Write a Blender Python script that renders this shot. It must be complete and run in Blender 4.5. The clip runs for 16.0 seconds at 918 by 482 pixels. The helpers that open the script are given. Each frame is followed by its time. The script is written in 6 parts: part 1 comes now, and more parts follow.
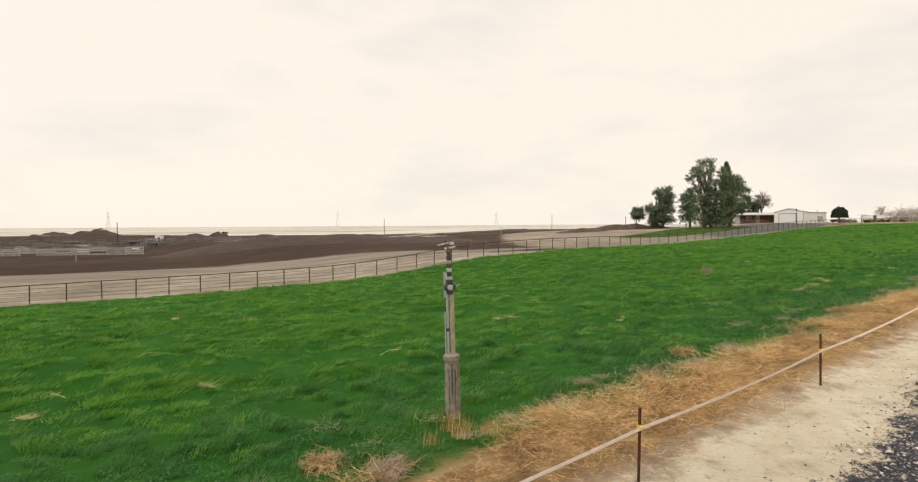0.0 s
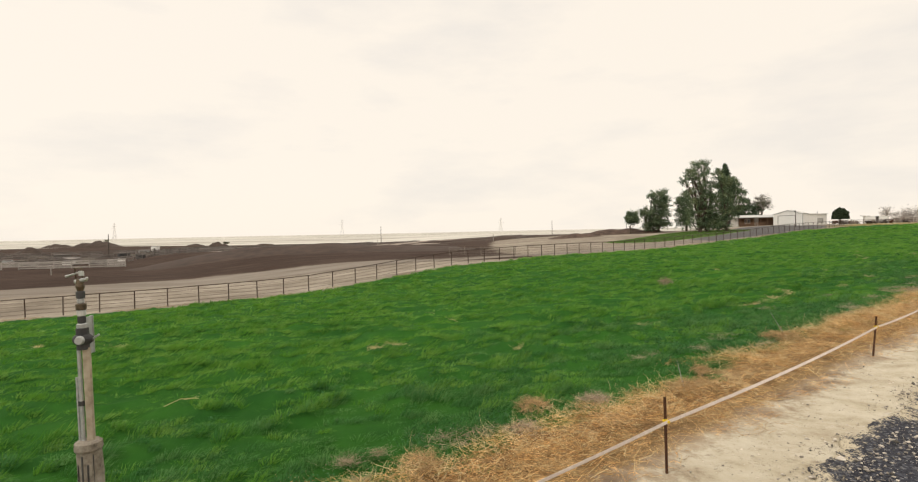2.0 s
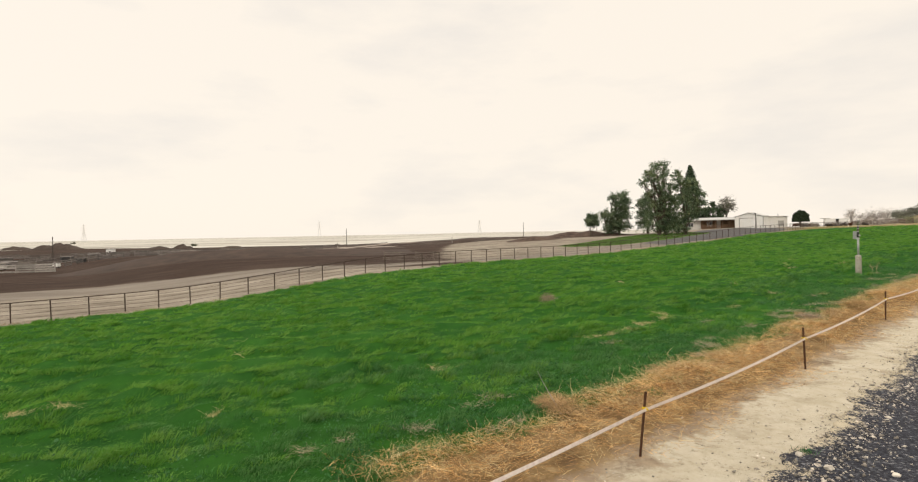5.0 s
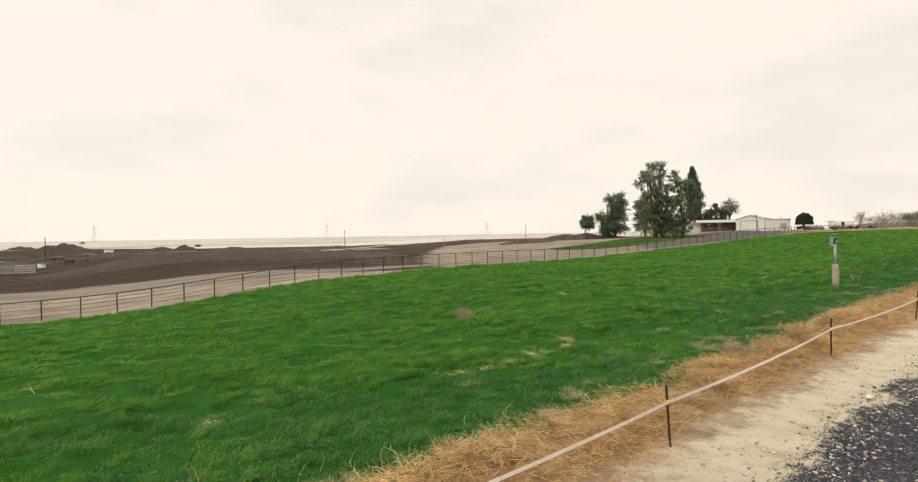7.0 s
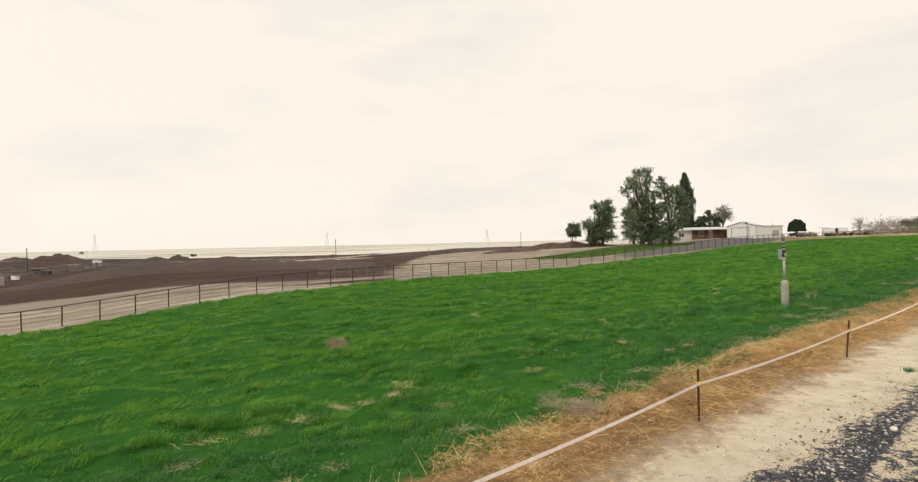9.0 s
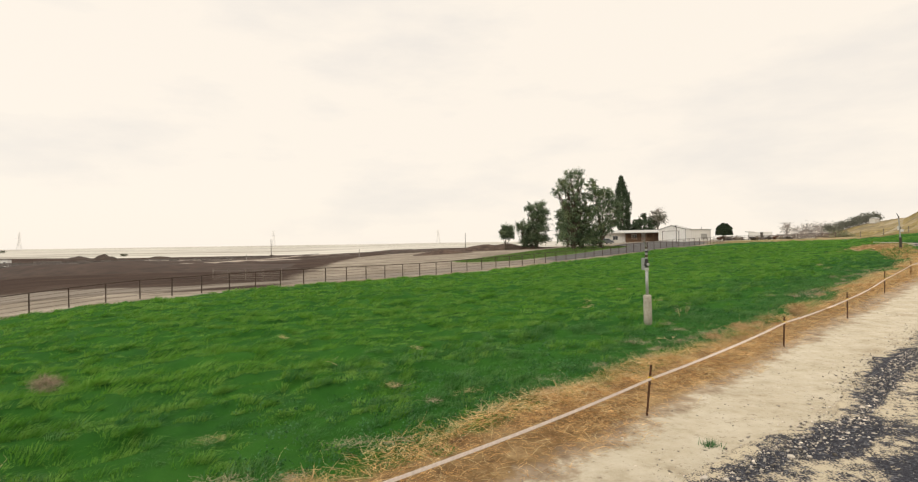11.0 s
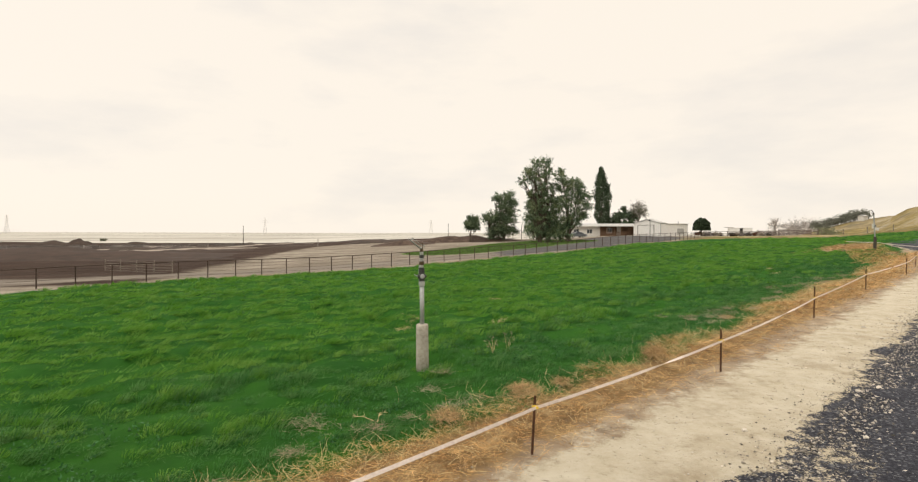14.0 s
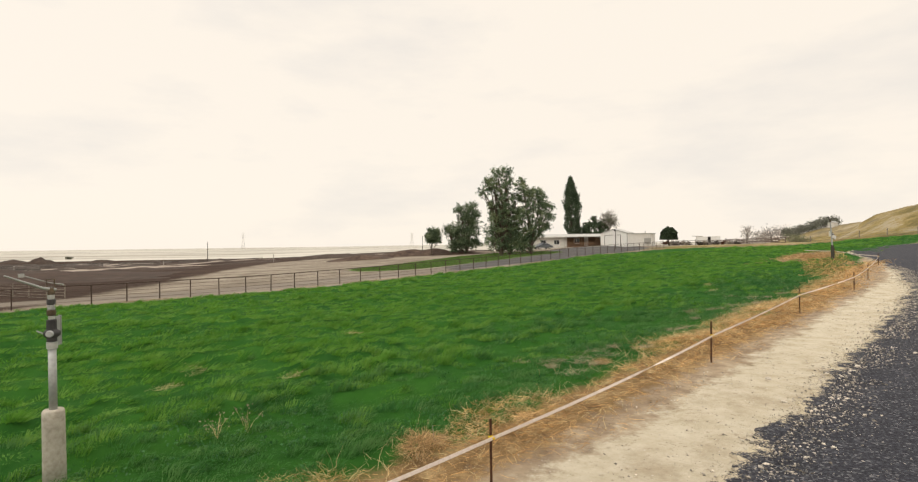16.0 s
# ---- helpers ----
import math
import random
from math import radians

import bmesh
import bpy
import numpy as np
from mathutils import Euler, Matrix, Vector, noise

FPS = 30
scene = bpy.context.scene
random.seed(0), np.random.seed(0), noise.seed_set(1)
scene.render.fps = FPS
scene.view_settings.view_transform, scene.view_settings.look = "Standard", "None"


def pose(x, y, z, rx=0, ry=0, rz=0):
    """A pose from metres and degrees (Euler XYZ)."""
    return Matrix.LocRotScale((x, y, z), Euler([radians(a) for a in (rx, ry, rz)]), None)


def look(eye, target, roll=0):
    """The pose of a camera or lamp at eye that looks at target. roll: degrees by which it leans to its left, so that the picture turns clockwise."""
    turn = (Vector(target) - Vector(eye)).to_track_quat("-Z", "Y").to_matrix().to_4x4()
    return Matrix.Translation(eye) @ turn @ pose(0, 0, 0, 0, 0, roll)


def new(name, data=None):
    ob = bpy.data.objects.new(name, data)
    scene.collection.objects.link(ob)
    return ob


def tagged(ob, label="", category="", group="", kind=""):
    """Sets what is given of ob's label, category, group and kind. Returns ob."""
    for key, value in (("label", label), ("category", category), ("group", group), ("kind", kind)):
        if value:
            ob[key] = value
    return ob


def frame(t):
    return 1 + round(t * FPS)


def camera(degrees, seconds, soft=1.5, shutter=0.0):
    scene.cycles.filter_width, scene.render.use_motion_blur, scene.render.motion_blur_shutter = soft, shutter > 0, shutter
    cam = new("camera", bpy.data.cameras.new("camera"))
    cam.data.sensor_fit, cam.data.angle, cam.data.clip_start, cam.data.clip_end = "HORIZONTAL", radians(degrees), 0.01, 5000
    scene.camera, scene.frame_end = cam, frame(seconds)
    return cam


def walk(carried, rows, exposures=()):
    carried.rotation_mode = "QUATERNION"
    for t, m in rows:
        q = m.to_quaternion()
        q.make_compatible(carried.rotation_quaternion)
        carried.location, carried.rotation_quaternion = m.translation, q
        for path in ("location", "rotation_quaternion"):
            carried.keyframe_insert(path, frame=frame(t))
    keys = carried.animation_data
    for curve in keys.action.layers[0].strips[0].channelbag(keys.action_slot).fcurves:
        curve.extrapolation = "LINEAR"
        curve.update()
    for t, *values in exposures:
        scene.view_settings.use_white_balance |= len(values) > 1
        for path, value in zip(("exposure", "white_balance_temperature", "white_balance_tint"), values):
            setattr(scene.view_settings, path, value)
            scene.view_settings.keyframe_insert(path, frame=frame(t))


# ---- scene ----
cam = camera(79.8, 16.0, soft=1.2)
PATH = [
    (0, (-0.018, 1.241, 2.687), (-0.022, 3.24, 2.628), -0.3),
    (0.5, (1.008, 2.011, 2.704), (0.984, 4.01, 2.644), -0.5),
    (1, (1.99, 2.777, 2.732), (1.956, 4.776, 2.672), -0.7),
    (1.5, (2.985, 3.51, 2.751), (2.948, 5.509, 2.699), -0.9),
    (2, (3.981, 4.309, 2.76), (3.955, 6.309, 2.725), -1.1),
    (2.5, (4.995, 5.065, 2.767), (4.984, 7.065, 2.742), -1.2),
    (3, (5.999, 5.81, 2.798), (6.006, 7.81, 2.77), -0.9),
    (3.5, (7.008, 6.586, 2.832), (7.032, 8.585, 2.8), -0.8),
    (4, (8.012, 7.325, 2.883), (8.049, 9.325, 2.85), -0.9),
    (6.5, (13.239, 11.37, 2.994), (13.283, 13.37, 2.968), -1.2),
    (7, (14.34, 12.262, 3.014), (14.352, 14.262, 2.989), -0.9),
    (7.5, (15.482, 13.128, 3.025), (15.459, 15.127, 3.003), -1.0),
    (8, (16.597, 13.959, 3.062), (16.555, 15.958, 3.043), -1.0),
    (8.5, (17.645, 14.724, 3.096), (17.613, 16.724, 3.086), -1.0),
    (9, (18.74, 15.445, 3.158), (18.745, 17.445, 3.162), -1.2),
    (9.5, (19.899, 16.209, 3.213), (19.963, 18.208, 3.226), -1.3),
    (10, (21.135, 17.114, 3.236), (21.26, 19.11, 3.25), -1.1),
    (12.5, (27.732, 22.593, 3.251), (27.923, 24.584, 3.227), -0.7),
    (13, (29.009, 23.586, 3.296), (29.187, 25.578, 3.266), -0.4),
    (13.5, (30.26, 24.559, 3.331), (30.437, 26.551, 3.296), 0.1),
    (14, (31.459, 25.425, 3.348), (31.652, 27.415, 3.317), 0.2),
    (14.5, (32.69, 26.305, 3.426), (32.908, 28.293, 3.401), 0.2),
    (15, (33.935, 27.226, 3.465), (34.18, 29.211, 3.455), -0.1),
    (15.5, (35.242, 28.248, 3.517), (35.501, 30.231, 3.521), -0.4),
    (16, (36.444, 29.172, 3.552), (36.699, 31.155, 3.564), -0.7),
]
walk(cam, [(t, look(eye, target, roll)) for t, eye, target, roll in PATH])

# ---- light ----
world = bpy.data.worlds.new("sky")
scene.world = world
world.use_nodes = True
wn, wl = world.node_tree.nodes, world.node_tree.links
wn.clear()


def node(tree, kind, **values):
    n = tree.nodes.new(kind)
    for key, value in values.items():
        if key in n.inputs:
            n.inputs[key].default_value = value
    return n


# overcast: a thin part of blue sky behind an even cream cloud layer, brighter overhead
sky = wn.new("ShaderNodeTexSky")
sky.sky_type, sky.sun_disc = "NISHITA", False
sky.sun_elevation, sky.sun_rotation = radians(48), radians(-60)
wcoord = wn.new("ShaderNodeTexCoord")
wmap = wn.new("ShaderNodeMapping")
wmap.inputs["Scale"].default_value = (1.0, 1.0, 3.2)
wl.new(wcoord.outputs["Generated"], wmap.inputs["Vector"])
wnoise = wn.new("ShaderNodeTexNoise")
wnoise.inputs["Scale"].default_value, wnoise.inputs["Detail"].default_value = 2.6, 6.0
wnoise.inputs["Roughness"].default_value = 0.55
wl.new(wmap.outputs["Vector"], wnoise.inputs["Vector"])
wramp = wn.new("ShaderNodeValToRGB")
wramp.color_ramp.elements[0].position, wramp.color_ramp.elements[0].color = 0.34, (0.885, 0.82, 0.74, 1)
wramp.color_ramp.elements[1].position, wramp.color_ramp.elements[1].color = 0.50, (0.985, 0.895, 0.78, 1)
wl.new(wnoise.outputs["Fac"], wramp.inputs["Fac"])
wsep = wn.new("ShaderNodeSeparateXYZ")
wl.new(wcoord.outputs["Generated"], wsep.inputs["Vector"])
wup = wn.new("ShaderNodeMapRange")
wup.inputs["From Min"].default_value, wup.inputs["From Max"].default_value = 0.45, 1.0
wup.inputs["To Min"].default_value, wup.inputs["To Max"].default_value = 1.0, 1.9
wl.new(wsep.outputs["Z"], wup.inputs["Value"])
wmul = wn.new("ShaderNodeVectorMath")
wmul.operation = "SCALE"
wl.new(wramp.outputs["Color"], wmul.inputs[0])
wl.new(wup.outputs["Result"], wmul.inputs["Scale"])
bg_sky, bg_cloud, wadd, wout = (wn.new(k) for k in ("ShaderNodeBackground", "ShaderNodeBackground", "ShaderNodeAddShader", "ShaderNodeOutputWorld"))
bg_sky.inputs["Strength"].default_value = 0.004
bg_cloud.inputs["Strength"].default_value = 1.0
wl.new(sky.outputs["Color"], bg_sky.inputs["Color"])
wl.new(wmul.outputs["Vector"], bg_cloud.inputs["Color"])
wl.new(bg_sky.outputs["Background"], wadd.inputs[0])
wl.new(bg_cloud.outputs["Background"], wadd.inputs[1])
wl.new(wadd.outputs["Shader"], wout.inputs["Surface"])

sun = new("sun", bpy.data.lights.new("sun", "SUN"))
sun.data.energy, sun.data.angle, sun.data.color = 1.25, radians(25), (1.0, 0.95, 0.86)
sun.matrix_world = look((0, 0, 50), (28, 22, 0))
scene.view_settings.exposure = 0.0


# ---- materials ----
def material(name, colors, scale=6.0, rough=0.8, metal=0.0, bump=0.0, bump_scale=None, detail=6.0, island=0.0, spec=0.3, per_object=0.0, coarse=0.0):
    """Base colours spread by a fine and a coarse noise; island or per_object: brightness change from piece to piece."""
    m = bpy.data.materials.new(name)
    m.use_nodes = True
    t = m.node_tree
    p = t.nodes["Principled BSDF"]
    p.inputs["Roughness"].default_value, p.inputs["Metallic"].default_value = rough, metal
    p.inputs["Specular IOR Level"].default_value = spec
    co = t.nodes.new("ShaderNodeTexCoord")
    n1 = node(t, "ShaderNodeTexNoise", Scale=scale, Detail=detail, Roughness=0.62)
    t.links.new(co.outputs["Object"], n1.inputs["Vector"])
    ramp = t.nodes.new("ShaderNodeValToRGB")
    e = ramp.color_ramp.elements
    for i, c in enumerate(colors):
        pos = 0.3 + 0.4 * i / max(1, len(colors) - 1)
        if i < 2:
            e[i].position, e[i].color = pos, (*c, 1)
        else:
            e.new(pos).color = (*c, 1)
    t.links.new(n1.outputs["Fac"], ramp.inputs["Fac"])
    color = ramp.outputs["Color"]
    factors = []
    if coarse:
        n2 = node(t, "ShaderNodeTexNoise", Scale=scale * 0.13, Detail=3.0)
        t.links.new(co.outputs["Object"], n2.inputs["Vector"])
        factors.append((n2.outputs["Fac"], coarse))
    if island:
        g = t.nodes.new("ShaderNodeNewGeometry")
        factors.append((g.outputs["Random Per Island"], island))
    if per_object:
        o = t.nodes.new("ShaderNodeObjectInfo")
        factors.append((o.outputs["Random"], per_object))
    for out, amount in factors:
        r = t.nodes.new("ShaderNodeMapRange")
        r.inputs["To Min"].default_value, r.inputs["To Max"].default_value = 1 - amount, 1 + amount
        t.links.new(out, r.inputs["Value"])
        s = t.nodes.new("ShaderNodeVectorMath")
        s.operation = "SCALE"
        t.links.new(color, s.inputs[0])
        t.links.new(r.outputs["Result"], s.inputs["Scale"])
        color = s.outputs["Vector"]
    t.links.new(color, p.inputs["Base Color"])
    if bump:
        nb = node(t, "ShaderNodeTexNoise", Scale=bump_scale or scale * 3, Detail=8.0, Roughness=0.7)
        t.links.new(co.outputs["Object"], nb.inputs["Vector"])
        b = node(t, "ShaderNodeBump", Strength=bump, Distance=0.02)
        t.links.new(nb.outputs["Fac"], b.inputs["Height"])
        t.links.new(b.outputs["Normal"], p.inputs["Normal"])
    return m


def leafy(name, colors, scale=0.6, island=0.35, rough=0.6, through_light=0.25):
    m = material(name, colors, scale=scale, rough=rough, island=island, spec=0.25)
    t = m.node_tree
    p = t.nodes["Principled BSDF"]
    tr = t.nodes.new("ShaderNodeBsdfTranslucent")
    src = p.inputs["Base Color"].links[0].from_socket
    t.links.new(src, tr.inputs["Color"])
    mix = t.nodes.new("ShaderNodeMixShader")
    mix.inputs["Fac"].default_value = through_light
    out = t.nodes["Material Output"]
    t.links.new(p.outputs["BSDF"], mix.inputs[1])
    t.links.new(tr.outputs["BSDF"], mix.inputs[2])
    t.links.new(mix.outputs["Shader"], out.inputs["Surface"])
    return m


M_WOOD_OLD = material("weathered_wood", [(0.10, 0.085, 0.07), (0.24, 0.21, 0.17), (0.33, 0.30, 0.26)], 9, 0.9, bump=0.6, bump_scale=40, coarse=0.3)
M_BATTEN = material("pale_weathered_batten", [(0.24, 0.20, 0.145), (0.36, 0.31, 0.235), (0.44, 0.39, 0.31)], 9, 0.9, bump=0.5, bump_scale=40, coarse=0.3)
M_PEN = material("sooty_pen_boards", [(0.10, 0.088, 0.08), (0.21, 0.19, 0.175)], 4, 0.9, coarse=0.4, per_object=0.35)
M_WOOD_GREY = material("grey_boards", [(0.22, 0.20, 0.18), (0.40, 0.37, 0.34)], 4, 0.9, coarse=0.3, per_object=0.2)
M_WOOD_BROWN = material("brown_boards", [(0.125, 0.075, 0.047), (0.21, 0.13, 0.08)], 5, 0.75, bump=0.2, coarse=0.2, per_object=0.15)
M_WOOD_DARK = material("dark_tarred_wood", [(0.035, 0.03, 0.027), (0.09, 0.078, 0.065)], 8, 0.9, bump=0.5)
M_CONCRETE = material("concrete", [(0.30, 0.27, 0.22), (0.40, 0.37, 0.31), (0.47, 0.43, 0.37)], 14, 0.92, bump=0.5, bump_scale=60, coarse=0.35)
M_GALV = material("galvanised_steel", [(0.30, 0.31, 0.305), (0.44, 0.45, 0.445)], 18, 0.6, 0.35, bump=0.1, coarse=0.15)
M_ALU_OLD = material("dull_aluminium", [(0.42, 0.43, 0.42), (0.60, 0.61, 0.60)], 12, 0.5, 0.6, coarse=0.2)
M_BRASS = material("tarnished_brass", [(0.06, 0.048, 0.036), (0.16, 0.12, 0.075)], 22, 0.5, 0.6, coarse=0.2)
M_RUST = material("rusted_steel", [(0.055, 0.028, 0.018), (0.13, 0.06, 0.035)], 25, 0.85, 0.25, bump=0.3, coarse=0.25)
M_PIPE = material("brown_painted_pipe", [(0.045, 0.03, 0.024), (0.085, 0.058, 0.045)], 9, 0.6, 0.3, per_object=0.25)
M_WIRE = material("steel_cable", [(0.075, 0.06, 0.05), (0.13, 0.105, 0.09)], 20, 0.7, 0.3)
M_TAPE = material("woven_white_tape", [(0.58, 0.49, 0.44), (0.80, 0.72, 0.66)], 30, 0.8, bump=0.3, bump_scale=250, coarse=0.15)
M_YELLOW = material("yellow_plastic", [(0.62, 0.42, 0.01), (0.75, 0.55, 0.02)], 20, 0.5)
M_WHITE = material("white_painted_metal", [(0.74, 0.73, 0.70), (0.82, 0.81, 0.78)], 2, 0.55, bump=0.1, coarse=0.06)
M_CORRAL = material("weathered_brown_rails", [(0.085, 0.065, 0.056), (0.19, 0.15, 0.13)], 3, 0.95, coarse=0.2, per_object=0.3)
M_WHITE_DIRTY = material("dirty_white_paint", [(0.55, 0.53, 0.49), (0.72, 0.70, 0.66)], 3, 0.7, coarse=0.15)
M_ROOF = material("pale_metal_roof", [(0.36, 0.36, 0.35), (0.48, 0.475, 0.455)], 2, 0.5, 0.2, coarse=0.1)
M_DARK = material("dark_grey_paint", [(0.03, 0.03, 0.032), (0.06, 0.06, 0.06)], 6, 0.6)
M_GLASS = material("window_glass", [(0.03, 0.035, 0.04), (0.05, 0.055, 0.06)], 2, 0.08, spec=0.6)
M_RUBBER = material("tyre_rubber", [(0.018, 0.018, 0.018), (0.03, 0.03, 0.03)], 10, 0.9)
M_CARPAINT = material("blue_grey_car_paint", [(0.12, 0.14, 0.16), (0.15, 0.17, 0.19)], 2, 0.3, 0.4, spec=0.5)
M_BARK = material("bark", [(0.07, 0.055, 0.042), (0.16, 0.13, 0.10)], 5, 0.95, bump=0.6, bump_scale=12)
M_TWIG = material("bare_twigs", [(0.26, 0.235, 0.215), (0.41, 0.38, 0.35)], 3, 0.95, island=0.3)
M_LEAF = leafy("cottonwood_leaves", [(0.075, 0.118, 0.075), (0.155, 0.21, 0.12), (0.27, 0.30, 0.15)], 0.45, island=0.42, through_light=0.45)
M_LEAF2 = leafy("grey_green_leaves", [(0.078, 0.118, 0.075), (0.14, 0.19, 0.11), (0.225, 0.26, 0.15)], 0.5, island=0.45, through_light=0.45)
# used on far trees only; raised so that the colour includes some haze
M_LEAFP = leafy("poplar_leaves", [(0.07, 0.11, 0.065), (0.125, 0.17, 0.10)], 0.5, island=0.4, through_light=0.45)
M_SCRUB = leafy("dull_scrub", [(0.13, 0.14, 0.10), (0.22, 0.22, 0.16)], 0.3, island=0.3)
M_LEAFD = leafy("dark_juniper_leaves", [(0.026, 0.045, 0.024), (0.055, 0.08, 0.04)], 0.8, island=0.4, through_light=0.1)
# far brown brush, lightened and greyed: haze is painted into the leaf colour
M_LEAFB = leafy("hazed_brown_brush", [(0.36, 0.31, 0.28), (0.47, 0.42, 0.38)], 0.2, island=0.3)
M_WILLOW = leafy("dull_green_willow", [(0.19, 0.21, 0.12), (0.29, 0.30, 0.18)], 0.2, island=0.3)
# far grey-green brush, likewise paled to carry the haze
M_LEAFG = leafy("hazed_grey_green_brush", [(0.19, 0.20, 0.165), (0.28, 0.285, 0.235)], 0.2, island=0.3)
M_STRAW = leafy("dry_straw", [(0.24, 0.125, 0.05), (0.50, 0.295, 0.115), (0.76, 0.52, 0.25)], 2.2, island=0.75, rough=0.75, through_light=0.15)
M_TUMBLE = leafy("dry_tumbleweed", [(0.25, 0.155, 0.075), (0.42, 0.28, 0.135), (0.60, 0.43, 0.235)], 1.5, island=0.5, rough=0.85, through_light=0.1)
M_TUMBLEG = leafy("grey_tumbleweed", [(0.25, 0.185, 0.13), (0.40, 0.315, 0.235)], 1.5, island=0.5, rough=0.85, through_light=0.1)
M_FENCEGRASS = leafy("pale_dry_grass", [(0.30, 0.235, 0.15), (0.46, 0.385, 0.27)], 0.8, island=0.3, through_light=0.2)
M_BANK = material("bare_red_brown_bank", [(0.03, 0.018, 0.014), (0.065, 0.042, 0.031), (0.11, 0.075, 0.056)], 0.9, 0.95, bump=0.8, bump_scale=4, coarse=0.3)
M_STALK = leafy("bleached_stalks", [(0.50, 0.38, 0.18), (0.68, 0.56, 0.32)], 2.0, island=0.3, rough=0.75, through_light=0.1)
M_LAWN = leafy("dull_lawn_blades", [(0.06, 0.12, 0.025), (0.13, 0.21, 0.05)], 0.6, island=0.2, through_light=0.4)


def grass_material(name, low, high, tip, spread=0.3):
    """Blades coloured tuft by tuft, with slow drifts over the pasture."""
    m = leafy(name, [low, high], 0.22, island=0.16, rough=0.6, through_light=0.5)
    t = m.node_tree
    p = t.nodes["Principled BSDF"]
    p.inputs["Specular IOR Level"].default_value = 0.12
    at = t.nodes.new("ShaderNodeAttribute")
    at.attribute_name = "tuft"
    x = t.nodes.new("ShaderNodeMix")
    x.data_type = "RGBA"
    x.inputs["B"].default_value = (*tip, 1)
    k = node(t, "ShaderNodeMapRange")
    k.inputs["From Min"].default_value, k.inputs["To Max"].default_value = 1 - spread * 2, 0.85
    t.links.new(at.outputs["Fac"], k.inputs["Value"])
    t.links.new(k.outputs["Result"], x.inputs["Factor"])
    src = p.inputs["Base Color"].links[0].from_socket
    t.links.new(src, x.inputs["A"])
    for q in (p.inputs["Base Color"], t.nodes["Translucent BSDF"].inputs["Color"]):
        t.links.new(x.outputs["Result"], q)
    return m


M_GRASS = grass_material("grass_blades", (0.058, 0.178, 0.024), (0.128, 0.300, 0.034), (0.20, 0.36, 0.072))
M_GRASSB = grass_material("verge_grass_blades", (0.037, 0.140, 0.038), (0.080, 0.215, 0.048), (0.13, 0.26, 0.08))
M_WEED = leafy("broad_weed_leaves", [(0.03, 0.11, 0.035), (0.06, 0.17, 0.05)], 0.8, island=0.35, rough=0.55)
M_STONE = material("loose_stones", [(0.17, 0.15, 0.125), (0.54, 0.49, 0.42)], 3, 0.9, island=0.75)
M_STONE_PALE = material("pale_stone", [(0.48, 0.43, 0.36), (0.62, 0.57, 0.50)], 9, 0.9, bump=0.4, per_object=0.25)
M_CHIP = material("dark_chippings", [(0.045, 0.044, 0.046), (0.11, 0.105, 0.10)], 6, 0.85, island=0.7)
M_MANURE = material("dark_heaped_soil", [(0.035, 0.026, 0.021), (0.07, 0.05, 0.04)], 0.7, 0.95, bump=0.6, bump_scale=3, coarse=0.3)


# ---- the lie of the land ----
def smooth(a, b, v):
    t = np.clip((v - a) / (b - a), 0, 1)
    return t * t * (3 - 2 * t)


def along(x, y):
    """Metres along the road, and metres from its middle towards the field."""
    return x * 0.785 + y * 0.62, -x * 0.62 + y * 0.785


def place(s, d):
    return s * 0.785 - d * 0.62, s * 0.62 + d * 0.785


def height(x, y):
    x, y = np.asarray(x, float), np.asarray(y, float)
    s, d = along(x, y)
    near = np.clip(s, -30, 95)
    strip = -0.35 + 0.013 * near + 0.00011 * near * near + 0.03 * (np.clip(s, 95, 175) - 95)
    fall = -0.053 + 0.033 * smooth(20, 42, s) - 0.010 * smooth(48, 70, s) + 0.010 * smooth(95, 120, s)
    reach = np.maximum(0, np.minimum(d, 50) - 6) + np.where(d > 50, 15 * (1 - np.exp(-np.maximum(0, d - 50) / 15)), 0)
    z = strip - 0.12 * smooth(5.5, 8.5, d) + reach * fall - 0.006 * np.maximum(0, np.minimum(d, 400) - 100)
    side, ahead = (x - 150) * 0.74 - (y - 155) * 0.67, (x - 150) * 0.67 + (y - 155) * 0.74
    side = side + 0.03 * np.maximum(0, ahead)
    side = side + 6
    back = 1 - 0.7 * smooth(40, 120, ahead)
    hill = np.clip(side + 3 * np.sin(ahead * 0.06), 0, 90) * smooth(-70, -10, ahead) * back
    z = z + 0.9 * smooth(-28, 2, side) * smooth(-60, -15, ahead) * back + 0.27 * hill + 0.5 * np.sin(side * 0.23 + ahead * 0.11) * smooth(3, 14, hill)
    low = -4.6 + 3.4 * smooth(-60, 60, x)
    z = z + (low - z) * smooth(110, 340, np.hypot(x, y)) * (1 - smooth(2, 20, hill))
    # the yard stands a little higher
    z = z + 0.9 * np.exp(-((x - 88) / 21) ** 2 - ((y - 151) / 15) ** 2)
    # a low second rise behind the hill
    return z + 10.5 * np.exp(-(((x - 219) * 0.738 - (y - 226) * 0.675) / 27) ** 2 - (((x - 219) * 0.675 + (y - 226) * 0.738) / 40) ** 2)


def ground_z(x, y):
    return float(height(x, y))


